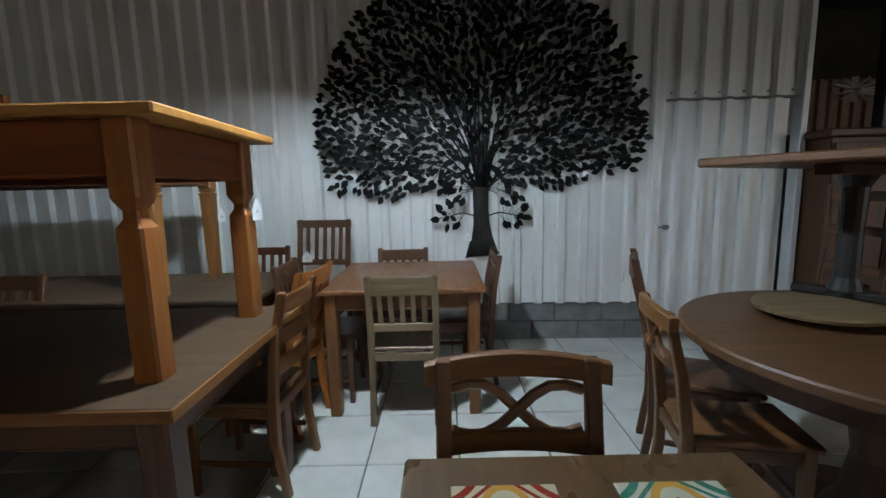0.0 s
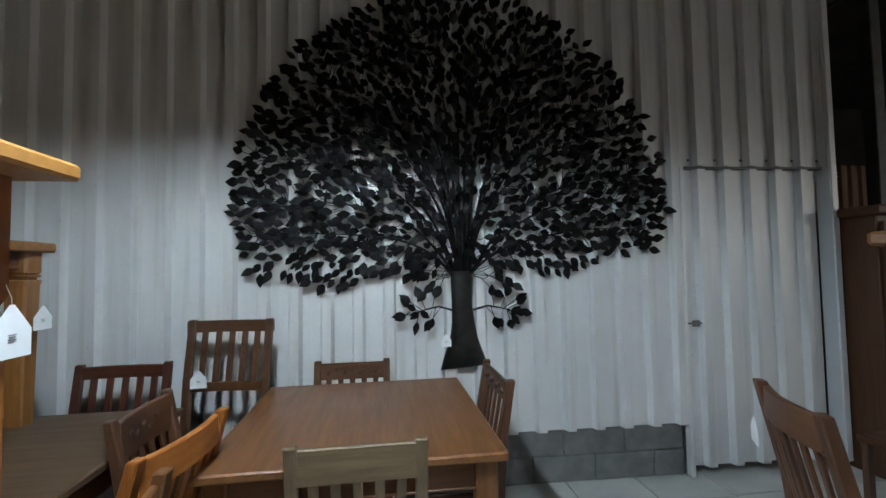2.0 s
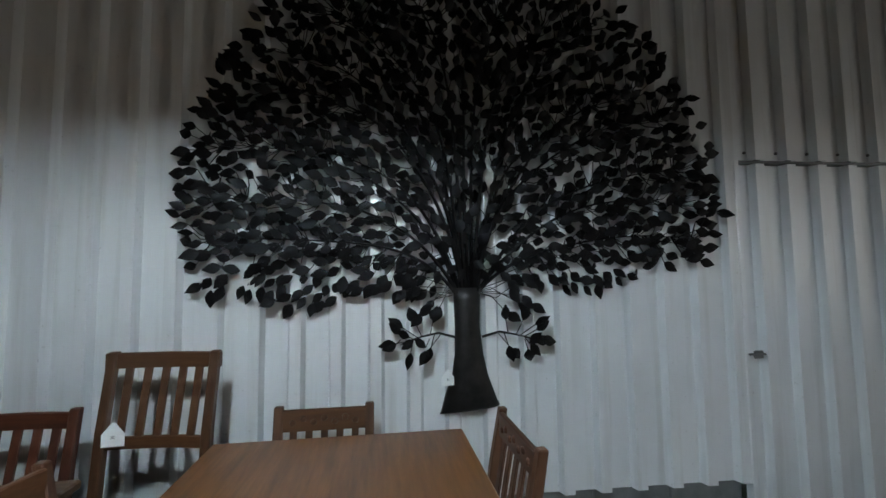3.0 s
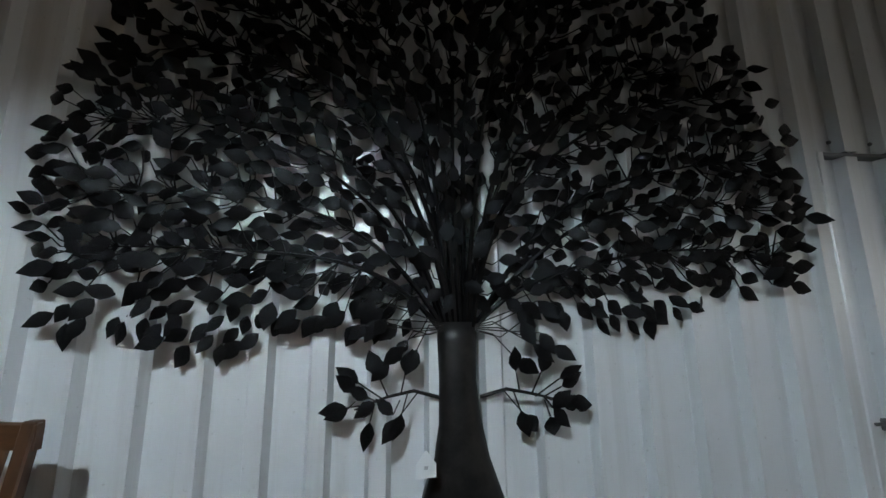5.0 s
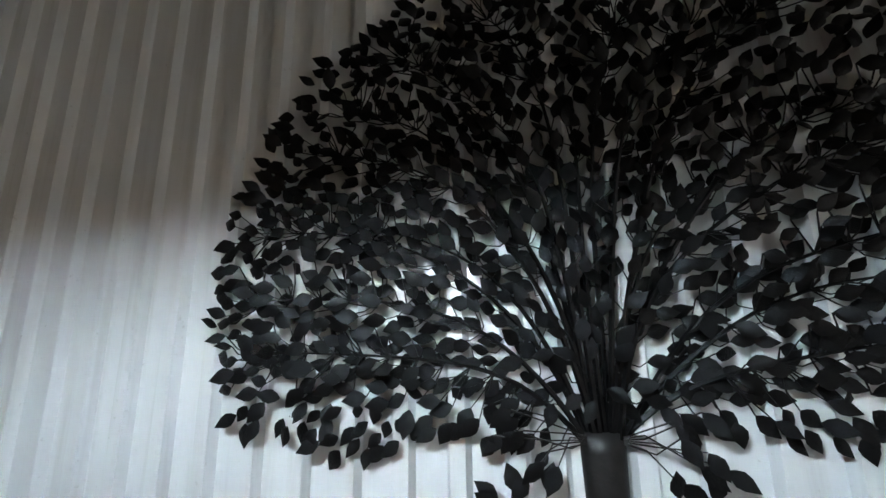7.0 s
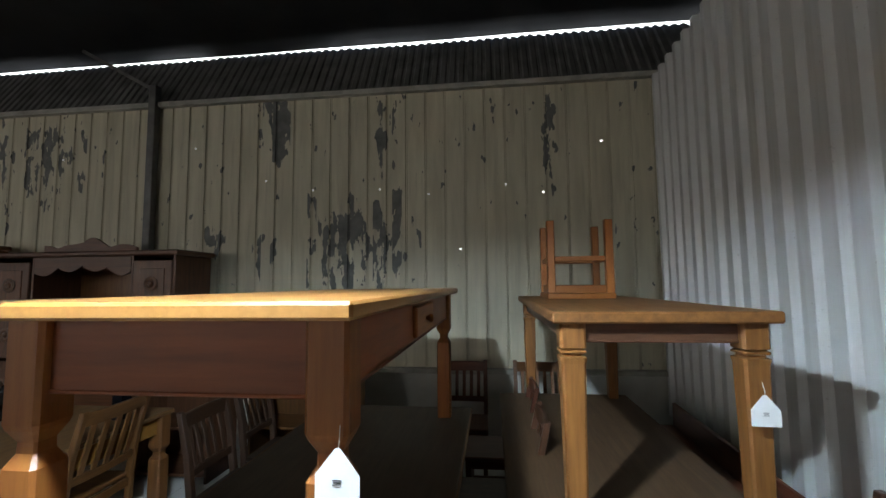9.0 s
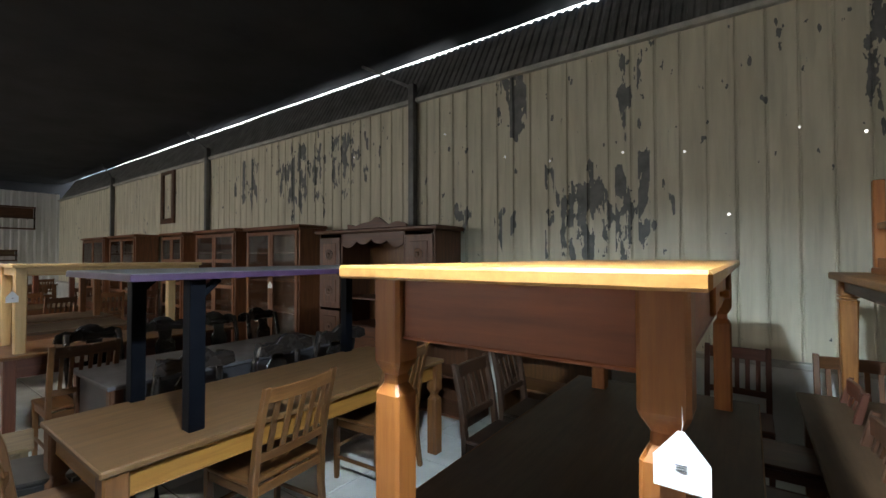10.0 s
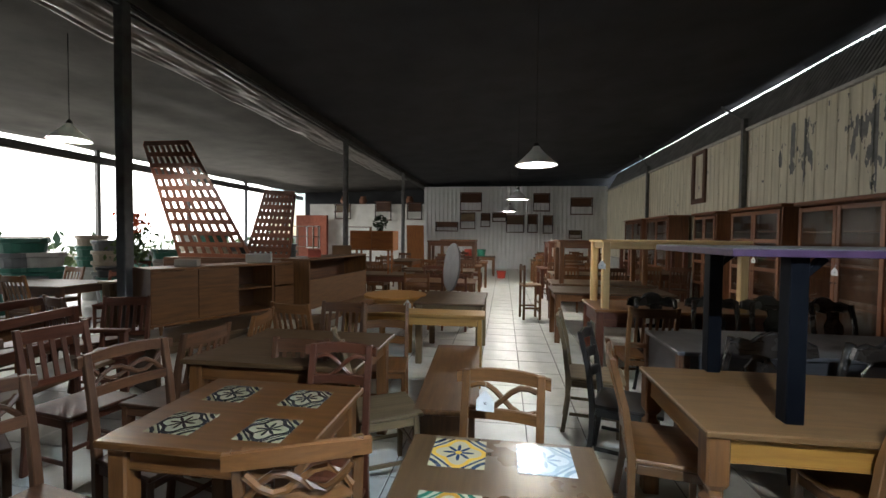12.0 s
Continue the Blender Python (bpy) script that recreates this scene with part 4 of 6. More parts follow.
# ---- round table to the side ----
rt = thing("round_table", "round brown wooden dining table with a turntable", "table", pose(1.89, 1.95, 0))
part("tabletop", lathe([(0.66, 0.725), (0.69, 0.735), (0.69, 0.762), (0.682, 0.77)], 64), wood(*MUDDY, "x", 0.36), rt, smooth=False)
part("apron", lathe([(0.60, 0.64), (0.60, 0.725)], 64), wood(*DARK, "x"), rt)
part("pedestal", lathe([(0.17, 0.05), (0.12, 0.12), (0.09, 0.3), (0.12, 0.5), (0.17, 0.64)], 20), wood(*DARK, "z"), rt)
part("foot", lathe([(0.36, 0.0), (0.36, 0.03), (0.17, 0.06)], 32), wood(*DARK, "x"), rt)
tt = thing("turntable", "round wooden turntable on the round table", "turntable", pose(1.80, 2.18, 0.77))
part("disc", lathe([(0.06, 0), (0.06, 0.025), (0.22, 0.03), (0.225, 0.045), (0.215, 0.05)], 40), wood(*GREYW, "x", 0.4), tt)
xc = make_chair("brown cross-back chair at the round table", pose(1.33, 1.975, 0, 0, 0, -100), HONEY, "x", w=0.31, H=0.895, rake=0.08)
make_chair("dark brown ladder-back chair at the round table", pose(1.46, 2.39, 0, 0, 0, -113), DARK, "slat", w=0.35, H=1.0, rake=0.10, slats=6)

# ---- dark-legged table on the long table, with slat chairs ----
make_table("long dusty brown dining table with a yellow apron", (2.28, 0.90), 0.75, wood((0.185, 0.098, 0.040), (0.098, 0.049, 0.019), "x", 0.36), BROWN, pose(-1.46, -0.05, 0), leg_r=0.045, leg="turned", inset=0.06, apron=0.12, planks=1,
           apron_wood=((0.42, 0.20, 0.04), (0.27, 0.115, 0.02)))
pt = thing("steel_leg_table", "grey-topped table with purple edge and blue-black legs", "table", pose(-1.53, -0.12, 0.75))
part("tabletop", box((0, 0, 0.745), (2.2, 0.92, 0.03), 0.003), PURPLE, pt, "grey top with purple painted edge")
part("top_skin", box((0, 0, 0.7625), (2.19, 0.91, 0.004), 0.001), GREYTOP, pt)
for sx in (-0.8, 0.8):
    for sy in (-0.36, 0.36):
        part("leg", box((sx, sy, 0.365), (0.075, 0.075, 0.73), 0.004), BLUEBLACK, pt)
        part("brace", between((sx, sy, 0.62), (sx * 0.86, sy, 0.725), 0.04, 0.03), BLUEBLACK, pt)
sl = make_chair("honey wooden slat chair tucked under the long table", pose(-1.15, 0.18, 0, 0, 0, 186), HONEY, "slat", w=0.49, H=0.94, slats=5, rake=0.10, top_h=0.07, group="slat chairs at the long table")
copy_thing(sl, pose(-2.05, 0.17, 0, 0, 0, 184))
copy_thing(sl, pose(-0.36, -0.12, 0, 0, 0, 80))

# ---- pendant lamps ----
def mat_shade():
    n = Nodes("frosted_shade")
    n.set(0.35, 0, n.ramp(n.noise(n.coords(), 9, 3), [(0.3, (0.72, 0.72, 0.70)), (0.7, (0.82, 0.82, 0.80))]))
    tr = n.node("ShaderNodeBsdfTranslucent", Color=(0.85, 0.85, 0.82, 1))
    mx = n.node("ShaderNodeMixShader", Fac=0.035)
    n.link(n.b.outputs[0], mx.inputs[1])
    n.link(tr.outputs[0], mx.inputs[2])
    n.link(mx.outputs[0], n.t.nodes["Material Output"].inputs["Surface"])
    return n.mat


ENAMEL = mat_shade()
for lx, ly, lz in LAMPS:
    t = thing("pendant_lamp", "lit white conical pendant lamp on a thin cable", "lamp", pose(lx, ly, lz), "pendant lamps")
    bm = bmesh.new()
    rows = [(0.225, 0.0), (0.215, 0.012), (0.12, 0.10), (0.05, 0.17), (0.035, 0.20)]
    rows = rows + [(r - 0.004, z - 0.001) for r, z in reversed(rows)]
    rings = [[bm.verts.new((r * math.cos(a), r * math.sin(a), z)) for a in [2 * math.pi * i / 28 for i in range(28)]] for r, z in rows]
    for a, b in zip(rings, rings[1:] + rings[:1]):
        for i in range(28):
            bm.faces.new((a[i], a[(i + 1) % 28], b[(i + 1) % 28], b[i]))
    bmesh.ops.recalc_face_normals(bm, faces=bm.faces)
    part("shade", bm, ENAMEL, t, smooth=True)
    part("socket", lathe([(0.03, 0.13), (0.034, 0.17), (0.03, 0.235), (0.01, 0.25)], 14), IRON, t)
    bulb = part("bulb", lathe([(0.006, 0.005), (0.03, 0.02), (0.036, 0.045), (0.03, 0.075), (0.016, 0.12), (0.016, 0.13)], 16), BULB, t, "glowing white bulb", smooth=True)
    bulb.visible_shadow = False
    part("cable", tube([(0, 0, 0.24), (0.002, 0, 0.9), (0, 0, 4.33 - lz)], 0.004, 5), IRON, t)


# ---- cabinets along the left wall ----
def glass_cabinet(label, y0, y1, h, woods, panes=(2, 1), low=0.0, depth=0.48):
    """A cupboard against the left wall, its doors towards the aisle; panes are columns and rows a door."""
    wd = y1 - y0
    t = thing("glass_cabinet", label, "cabinet", pose(-4.09 + depth / 2, (y0 + y1) / 2, 0, 0, 0, 90))
    # local: x along the wall, front at -y
    f = -depth / 2
    for s in (-1, 1):
        part("side_panel", box((s * (wd / 2 - 0.012), 0, h / 2), (0.024, depth, h), 0.003), wood(*woods, "z"), t)
    part("back_panel", box((0, depth / 2 - 0.008, h / 2), (wd - 0.05, 0.014, h - 0.02), 0), wood(*DARK, "z"), t)
    part("cornice", slab([(-wd / 2 - 0.04, f - 0.05), (wd / 2 + 0.04, f - 0.05), (wd / 2 + 0.04, depth / 2), (-wd / 2 - 0.04, depth / 2)], h, h + 0.055, 0.012), wood(*woods, "x"), t)
    part("plinth", box((0, 0, 0.05), (wd - 0.05, depth - 0.02, 0.10), 0.003), wood(*woods, "x"), t)
    for z in (0.12, h * 0.36, h * 0.60, h * 0.82):
        part("shelf", box((0, 0.01, z), (wd - 0.052, depth - 0.05, 0.02), 0.002), wood(*woods, "x"), t)
    nd = 2
    dw = (wd - 0.06) / nd
    for k in range(nd):
        cx = -wd / 2 + 0.03 + dw * (k + 0.5)
        d = new("door")
        d.parent = t
        z0, z1 = low + 0.12, h - 0.03
        for s in (-1, 1):
            part("stile", box((cx + s * (dw / 2 - 0.034), f - 0.012, (z0 + z1) / 2), (0.06, 0.024, z1 - z0), 0.004), wood(*woods, "z"), d)
        nr = panes[1]
        for r in range(nr + 1):
            z = z0 + 0.03 + (z1 - z0 - 0.06) * r / nr
            part("rail", box((cx, f - 0.012, z), (dw - 0.13, 0.022, 0.06), 0.004), wood(*woods, "x"), d)
        for r in range(nr):
            za, zb = z0 + 0.06 + (z1 - z0 - 0.06) * r / nr, z0 + (z1 - z0 - 0.06) * (r + 1) / nr
            g = part("pane", box((cx, f - 0.010, (za + zb) / 2), (dw - 0.128, 0.004, zb - za), 0), GLASS, d)
            g.visible_shadow = False
        part("knob", lathe([(0.006, 0), (0.008, 0.01), (0.014, 0.02), (0.010, 0.03)], 10), wood(*DARK, "z"), d).matrix_local = pose(cx + (dw / 2 - 0.035) * (1 if k == 0 else -1), f - 0.024, h * 0.5, 90)
    return t


glass_cabinet("red-brown wooden display cabinet with tall glass doors", -4.40, -2.95, 2.02, CABINET, (2, 1))
glass_cabinet("brown wooden cabinet with small glazed door panels", -6.20, -4.75, 2.04, CABINET, (2, 4))
glass_cabinet("narrow brown cabinet with small glazed door panels", -7.75, -6.75, 2.04, CABINET, (2, 4))
glass_cabinet("wide brown cabinet with many glazed panels", -10.9, -9.2, 2.08, CABINET, (2, 3))
glass_cabinet("brown wooden cabinet with glazed panels by the far corner", -13.1, -11.3, 2.08, CABINET, (2, 3))


def carved_hutch():
    y0, y1, h, dep = -2.44, -0.42, 1.90, 0.52
    wd = y1 - y0
    t = thing("carved_hutch", "dark carved wooden hutch with scalloped open middle and crest", "hutch", pose(-4.09 + dep / 2, (y0 + y1) / 2, 0, 0, 0, 90))
    f = -dep / 2
    W = ((0.15, 0.058, 0.026), (0.06, 0.023, 0.010))
    bay = 0.46
    for x in (-wd / 2 + 0.013, -wd / 2 + bay, wd / 2 - bay, wd / 2 - 0.013):
        part("upright", box((x, 0, h / 2), (0.026, dep, h), 0.003), wood(*W, "z"), t)
    part("back_panel", box((0, dep / 2 - 0.01, h / 2), (wd - 0.05, 0.016, h - 0.02), 0), wood(*HONEY, "z"), t)
    part("cornice", slab([(-wd / 2 - 0.05, f - 0.05), (wd / 2 + 0.05, f - 0.05), (wd / 2 + 0.05, dep / 2), (-wd / 2 - 0.05, dep / 2)], h, h + 0.05, 0.014), wood(*W, "x"), t)
    for z in (0.10, 0.70, 1.05, 1.38):
        part("shelf", box((0, 0.01, z), (wd - 2 * bay - 0.03, dep - 0.04, 0.022), 0.002), wood(*W, "x"), t)
    part("base_rail", box((0, f + 0.02, 0.42), (wd - 2 * bay - 0.03, 0.03, 0.56), 0.004), wood(*W, "x"), t)
    for s in (-1, 1):
        cx = s * (wd / 2 - bay / 2)
        for zc, hh in ((1.62, 0.46), (1.13, 0.46), (0.64, 0.46), (0.22, 0.32)):
            d = part("carved_panel", box((cx, f - 0.004, zc), (bay - 0.05, 0.024, hh), 0.006), wood(*W, "z"), t)
            part("panel_frame", box((cx, f - 0.018, zc), (bay - 0.20, 0.012, hh - 0.16), 0.005), wood(*W, "z"), d)
            part("rosette", lathe([(0.07, 0), (0.075, 0.010), (0.05, 0.016), (0.03, 0.010), (0.018, 0.022), (0.004, 0.024)], 10), wood(*DARK, "z"), d).matrix_local = pose(cx, f - 0.024, zc, 90)
    # scalloped valance and the crest above
    n, w2 = 36, wd - 2 * bay - 0.03
    pts = [(-w2 / 2, h - 0.005), (w2 / 2, h - 0.005)] + [(w2 / 2 - w2 * i / n, h - 0.16 - 0.055 * abs(math.sin(4 * math.pi * i / n)) + 0.07 * math.sin(math.pi * i / n)) for i in range(n + 1)]
    v = part("valance", slab(pts, 0, 0.022, 0), wood(*W, "x"), t)
    v.matrix_local = pose(0, f + 0.02, 0, 90)
    pts = [(-0.52, 0.0), (0.52, 0.0)] + [(0.52 - 1.04 * i / 40, 0.045 + 0.035 * abs(math.sin(3.5 * math.pi * i / 40)) + 0.08 * math.exp(-((i - 20) / 5.0) ** 2)) for i in range(41)]
    c = part("crest", slab(pts, 0, 0.03, 0), wood(*W, "x"), t)
    c.matrix_local = pose(0, f + 0.10, h + 0.045, 90)
    return t


carved_hutch()
price_tag(pose(-3.55, -0.95, 0.85, 0, 0, 100), 0.08)
price_tag(pose(-3.57, -3.65, 1.20, 0, 0, 100), 0.09)
price_tag(pose(-3.57, -5.40, 1.25, 0, 0, 100), 0.09)


def bookcase(label, m, w, d, h, woods, shelves=2):
    t = thing("low_bookcase", label, "bookcase", m)
    for s in (-1, 1):
        part("side_panel", box((s * (w / 2 - 0.012), 0, h / 2), (0.024, d, h), 0.003), wood(*woods, "z"), t)
    part("top", box((0, 0, h + 0.014), (w + 0.03, d + 0.02, 0.028), 0.005), wood(*woods, "x"), t)
    part("back_panel", box((0, d / 2 - 0.008, h / 2), (w - 0.05, 0.012, h - 0.01), 0), wood(*woods, "z"), t)
    for i in range(shelves + 1):
        part("shelf", box((0, 0, 0.06 + i * (h - 0.06) / (shelves + 1)), (w - 0.05, d - 0.02, 0.022), 0.002), wood(*woods, "x"), t)
    return t


bookcase("low honey wooden open bookcase by the flaking wall", pose(-3.45, 1.0, 0, 0, 0, 90), 0.9, 0.38, 0.74, HONEY, 1)
bookcase("dark low cabinet by the flaking wall", pose(-3.30, -0.05, 0, 0, 0, 90), 0.7, 0.40, 0.80, DARK, 1)
for cx, cy, rz, lab, wd_ in ((-2.75, 1.15, 0, "slat chair beside the stacked tables, shade put into its wood colour", SHADED_UMBER), (-2.2, 1.18, 0, "slat chair beside the stacked tables, shade put into its wood colour", SHADED_UMBER),
                            (-3.45, 2.35, -90, "red-brown slat chair by the flaking wall", RED), (-3.45, 3.0, -90, "orange slat chair by the flaking wall", BROWN), (-2.9, 2.62, 180, "dark slat chair between stacked tables", RED), (-2.2, 2.60, 180, "dark slat chair between stacked tables", DARK)):
    make_chair(lab, pose(cx, cy, 0, 0, 0, rz), wd_, "slat", w=0.42, H=0.90, rake=0.08, group="chairs round the stacked tables")
# brown chest lying along the ribbed wall
ch = thing("bench_chest", "dark red-brown wooden bench along the ribbed wall", "bench", pose(-2.5, 3.83, 0, 0, 0, -2.5))
part("seat", box((0, 0, 0.44), (1.9, 0.36, 0.04), 0.006), wood(*RED, "x"), ch)
part("front_board", box((0, -0.16, 0.21), (1.84, 0.025, 0.42), 0.004), wood(*RED, "x"), ch)
part("back_board", box((0, 0.165, 0.32), (1.9, 0.03, 0.62), 0.006), wood(*RED, "x"), ch)

# ---- grey table with black chairs round it, beyond the long table ----
gt = make_table("grey-topped low table beyond the long table", (2.0, 0.85), 0.72, GREYTOP, DARK, pose(-1.75, -1.45, 0), inset=0.06, apron=0.34, apron_wood=((0.06, 0.056, 0.06), (0.04, 0.038, 0.042)))


def black_chair(m):
    """An upright carved chair with curved legs, a shaped splat and a lobed crest; back at -y."""
    t = thing("black_chair", "black glossy carved chair with lobed crest at the grey table", "chair", m, "black carved chairs")
    B = BLACKW
    part("seat", slab([(-0.20, -0.19), (0.20, -0.19), (0.24, 0.20), (-0.24, 0.20)], 0.43, 0.475, 0.012), wood(*B, "x", 0.22), t)
    for sx in (-1, 1):
        part("front_leg", tube([(sx * 0.20, 0.17, 0.43), (sx * 0.245, 0.21, 0.33), (sx * 0.21, 0.18, 0.15), (sx * 0.235, 0.215, 0.01)], [0.036, 0.034, 0.02, 0.026], 8), wood(*B, "z", 0.22), t, smooth=True)
        part("back_leg", tube([(sx * 0.19, -0.24, 0.01), (sx * 0.18, -0.17, 0.25), (sx * 0.18, -0.18, 0.48), (sx * 0.20, -0.21, 0.72), (sx * 0.185, -0.25, 0.93)], [0.02, 0.022, 0.026, 0.022, 0.026], 8), wood(*B, "z", 0.22), t, smooth=True)
    pts = [(-0.25, 0.86), (-0.235, 0.93), (-0.17, 0.955), (-0.11, 0.94), (-0.06, 0.985), (0.0, 1.0), (0.06, 0.985), (0.11, 0.94), (0.17, 0.955), (0.235, 0.93), (0.25, 0.86), (0.18, 0.845), (0.08, 0.86), (0.0, 0.835), (-0.08, 0.86), (-0.18, 0.845)]
    part("crest", slab(pts, -0.015, 0.03, 0.008), wood(*B, "x", 0.22), t).matrix_local = pose(0, -0.235, 0.0, 96, 0, 0)
    sp = [(-0.05, 0.48), (0.05, 0.48), (0.035, 0.56), (0.085, 0.66), (0.09, 0.74), (0.05, 0.80), (0.06, 0.87), (-0.06, 0.87), (-0.05, 0.80), (-0.09, 0.74), (-0.085, 0.66), (-0.035, 0.56)]
    part("splat", slab(sp, -0.01, 0.012, 0.004), wood(*B, "z", 0.22), t).matrix_local = pose(0, -0.14, 0.0, 96, 0, 0)
    return t


bc = black_chair(pose(-1.10, -0.86, 0, 0, 0, 178))
for x, y, rz in ((-1.72, -0.84, 184), (-2.35, -0.86, 176), (-1.02, -2.02, 4), (-1.55, -2.05, -6), (-2.10, -2.03, 3), (-2.62, -2.0, 8)):
    copy_thing(bc, pose(x, y, 0, 0, 0, rz))
make_chair("black turned chair at the end of the long table", pose(-0.32, -0.72, 0, 0, 0, 70), BLACKW, "ladder", w=0.40, H=0.92)
make_chair("grey-brown slat chair at the aisle", pose(-0.22, -1.30, 0, 0, 0, 80), GREYW, "slat", w=0.40, H=0.93)
make_chair("honey slat chair with a price tag behind the grey table", pose(-0.82, -2.02, 0, 0, 0, 180), HONEY, "slat", w=0.44, H=0.93, slats=6)
price_tag(pose(-0.80, -1.78, 0.86, 0, 0, 185), 0.08)
make_table("red-brown table carrying a narrow pale table", (1.9, 0.80), 0.78, wood(*HONEY, "x"), RED, pose(-1.4, -2.82, 0), inset=0.06, apron=0.16)
make_table("pale cream wooden table standing on another table", (1.5, 0.70), 0.75, wood((0.62, 0.43, 0.20), (0.45, 0.28, 0.11), "x"), ((0.62, 0.43, 0.20), (0.45, 0.28, 0.11)), pose(-1.27, -2.85, 0.78), inset=0.06, apron=0.07)
price_tag(pose(-0.52, -2.47, 1.30, 0, 0, 190), 0.08)
make_table("brown wooden dining table along the aisle", (1.7, 0.85), 0.75, wood(*DUSTY, "x"), BROWN, pose(-1.05, -4.45, 0), inset=0.07)
make_table("brown table stacked on the aisle table", (1.5, 0.8), 0.75, wood(*BROWN, "x"), BROWN, pose(-1.15, -5.6, 0.75), inset=0.07)
make_table("brown dining table under a stacked table", (1.7, 0.9), 0.75, wood(*DUSTY, "x"), RED, pose(-1.15, -5.6, 0), inset=0.07)


def bar_stool(m, woods):
    t = thing("bar_chair", "brown wooden counter chair in the aisle", "chair", m)
    part("seat", box((0, 0, 0.64), (0.38, 0.36, 0.04), 0.008), wood(*woods, "x"), t)
    for sx in (-1, 1):
        for sy in (-1, 1):
            hgt = 0.62 if sy > 0 else 1.02
            part("leg", box((sx * 0.165, sy * 0.15, hgt / 2), (0.04, 0.04, hgt), 0.004), wood(*woods, "z"), t)
        part("stretcher", box((sx * 0.165, 0, 0.22), (0.022, 0.27, 0.035), 0.003), wood(*woods, "y"), t)
    for z in (0.16, 0.32):
        part("stretcher", box((0, 0.15, z), (0.30, 0.022, 0.035), 0.003), wood(*woods, "x"), t)
    part("top_rail", box((0, -0.15, 0.96), (0.30, 0.022, 0.09), 0.004), wood(*woods, "x"), t)
    return t


bar_stool(pose(0.02, -5.9, 0, 0, 0, 100), HONEY)

# ---- beside the aisle: bench, console, round tables, sideboards ----
def plank_bench(label, m, L, W, H, woods):
    t = thing("bench", label, "bench", m)
    part("seat", box((0, 0, H - 0.02), (L, W, 0.04), 0.006), wood(*woods, "x"), t)
    for s in (-1, 1):
        part("end_panel", box((s * (L / 2 - 0.05), 0, (H - 0.04) / 2), (0.04, W - 0.05, H - 0.04), 0.005), wood(*woods, "z"), t)
        part("side_rail", box((0, s * (W / 2 - 0.04), H - 0.08), (L - 0.15, 0.022, 0.08), 0.003), wood(*woods, "x"), t)
    return t


plank_bench("long brown wooden bench along the aisle", pose(0.92, -1.15, 0, 0, 0, 93), 1.62, 0.42, 0.45, HONEY)
plank_bench("yellow-brown wooden console bench across the aisle side", pose(1.46, -2.10, 0, 0, 0, 1), 1.50, 0.32, 0.755, ((0.50, 0.28, 0.08), (0.30, 0.15, 0.04)))


def round_table(label, m, r, h, woods):
    t = thing("round_table", label, "table", m)
    part("tabletop", lathe([(r - 0.02, h - 0.035), (r, h - 0.03), (r, h - 0.006), (r - 0.006, h)], 48), wood(*woods, "x"), t)
    for i in range(4):
        a = math.pi / 4 + i * math.pi / 2
        part("leg", lathe([(0.022, 0), (0.03, h * 0.5), (0.034, h - 0.035)], 8, (0.6 * r * math.cos(a), 0.6 * r * math.sin(a)), True), wood(*woods, "z"), t)
    part("apron", lathe([(r * 0.72, h - 0.10), (r * 0.72, h - 0.035)], 32), wood(*woods, "x"), t)
    return t


round_table("round orange-brown wooden side table", pose(1.97, -3.30, 0, 0, 0, 20), 0.42, 0.76, ((0.46, 0.23, 0.065), (0.30, 0.13, 0.032)))
price_tag(pose(1.72, -2.93, 0.73, 0, 0, 180), 0.10)
make_table("dusty grey-brown wooden table", (0.85, 1.1), 0.75, wood(*DUSTY, "y", 0.5), GREYW, pose(1.17, -3.25, 0), inset=0.06)
dk = thing("loose_tabletop", "grey round tabletop standing on edge on a table", "tabletop", pose(1.27, -3.80, 1.10, 0, 84, 25))
part("disc", lathe([(0.345, -0.014), (0.35, -0.008), (0.35, 0.008), (0.345, 0.014)], 48), GREYTOP, dk)


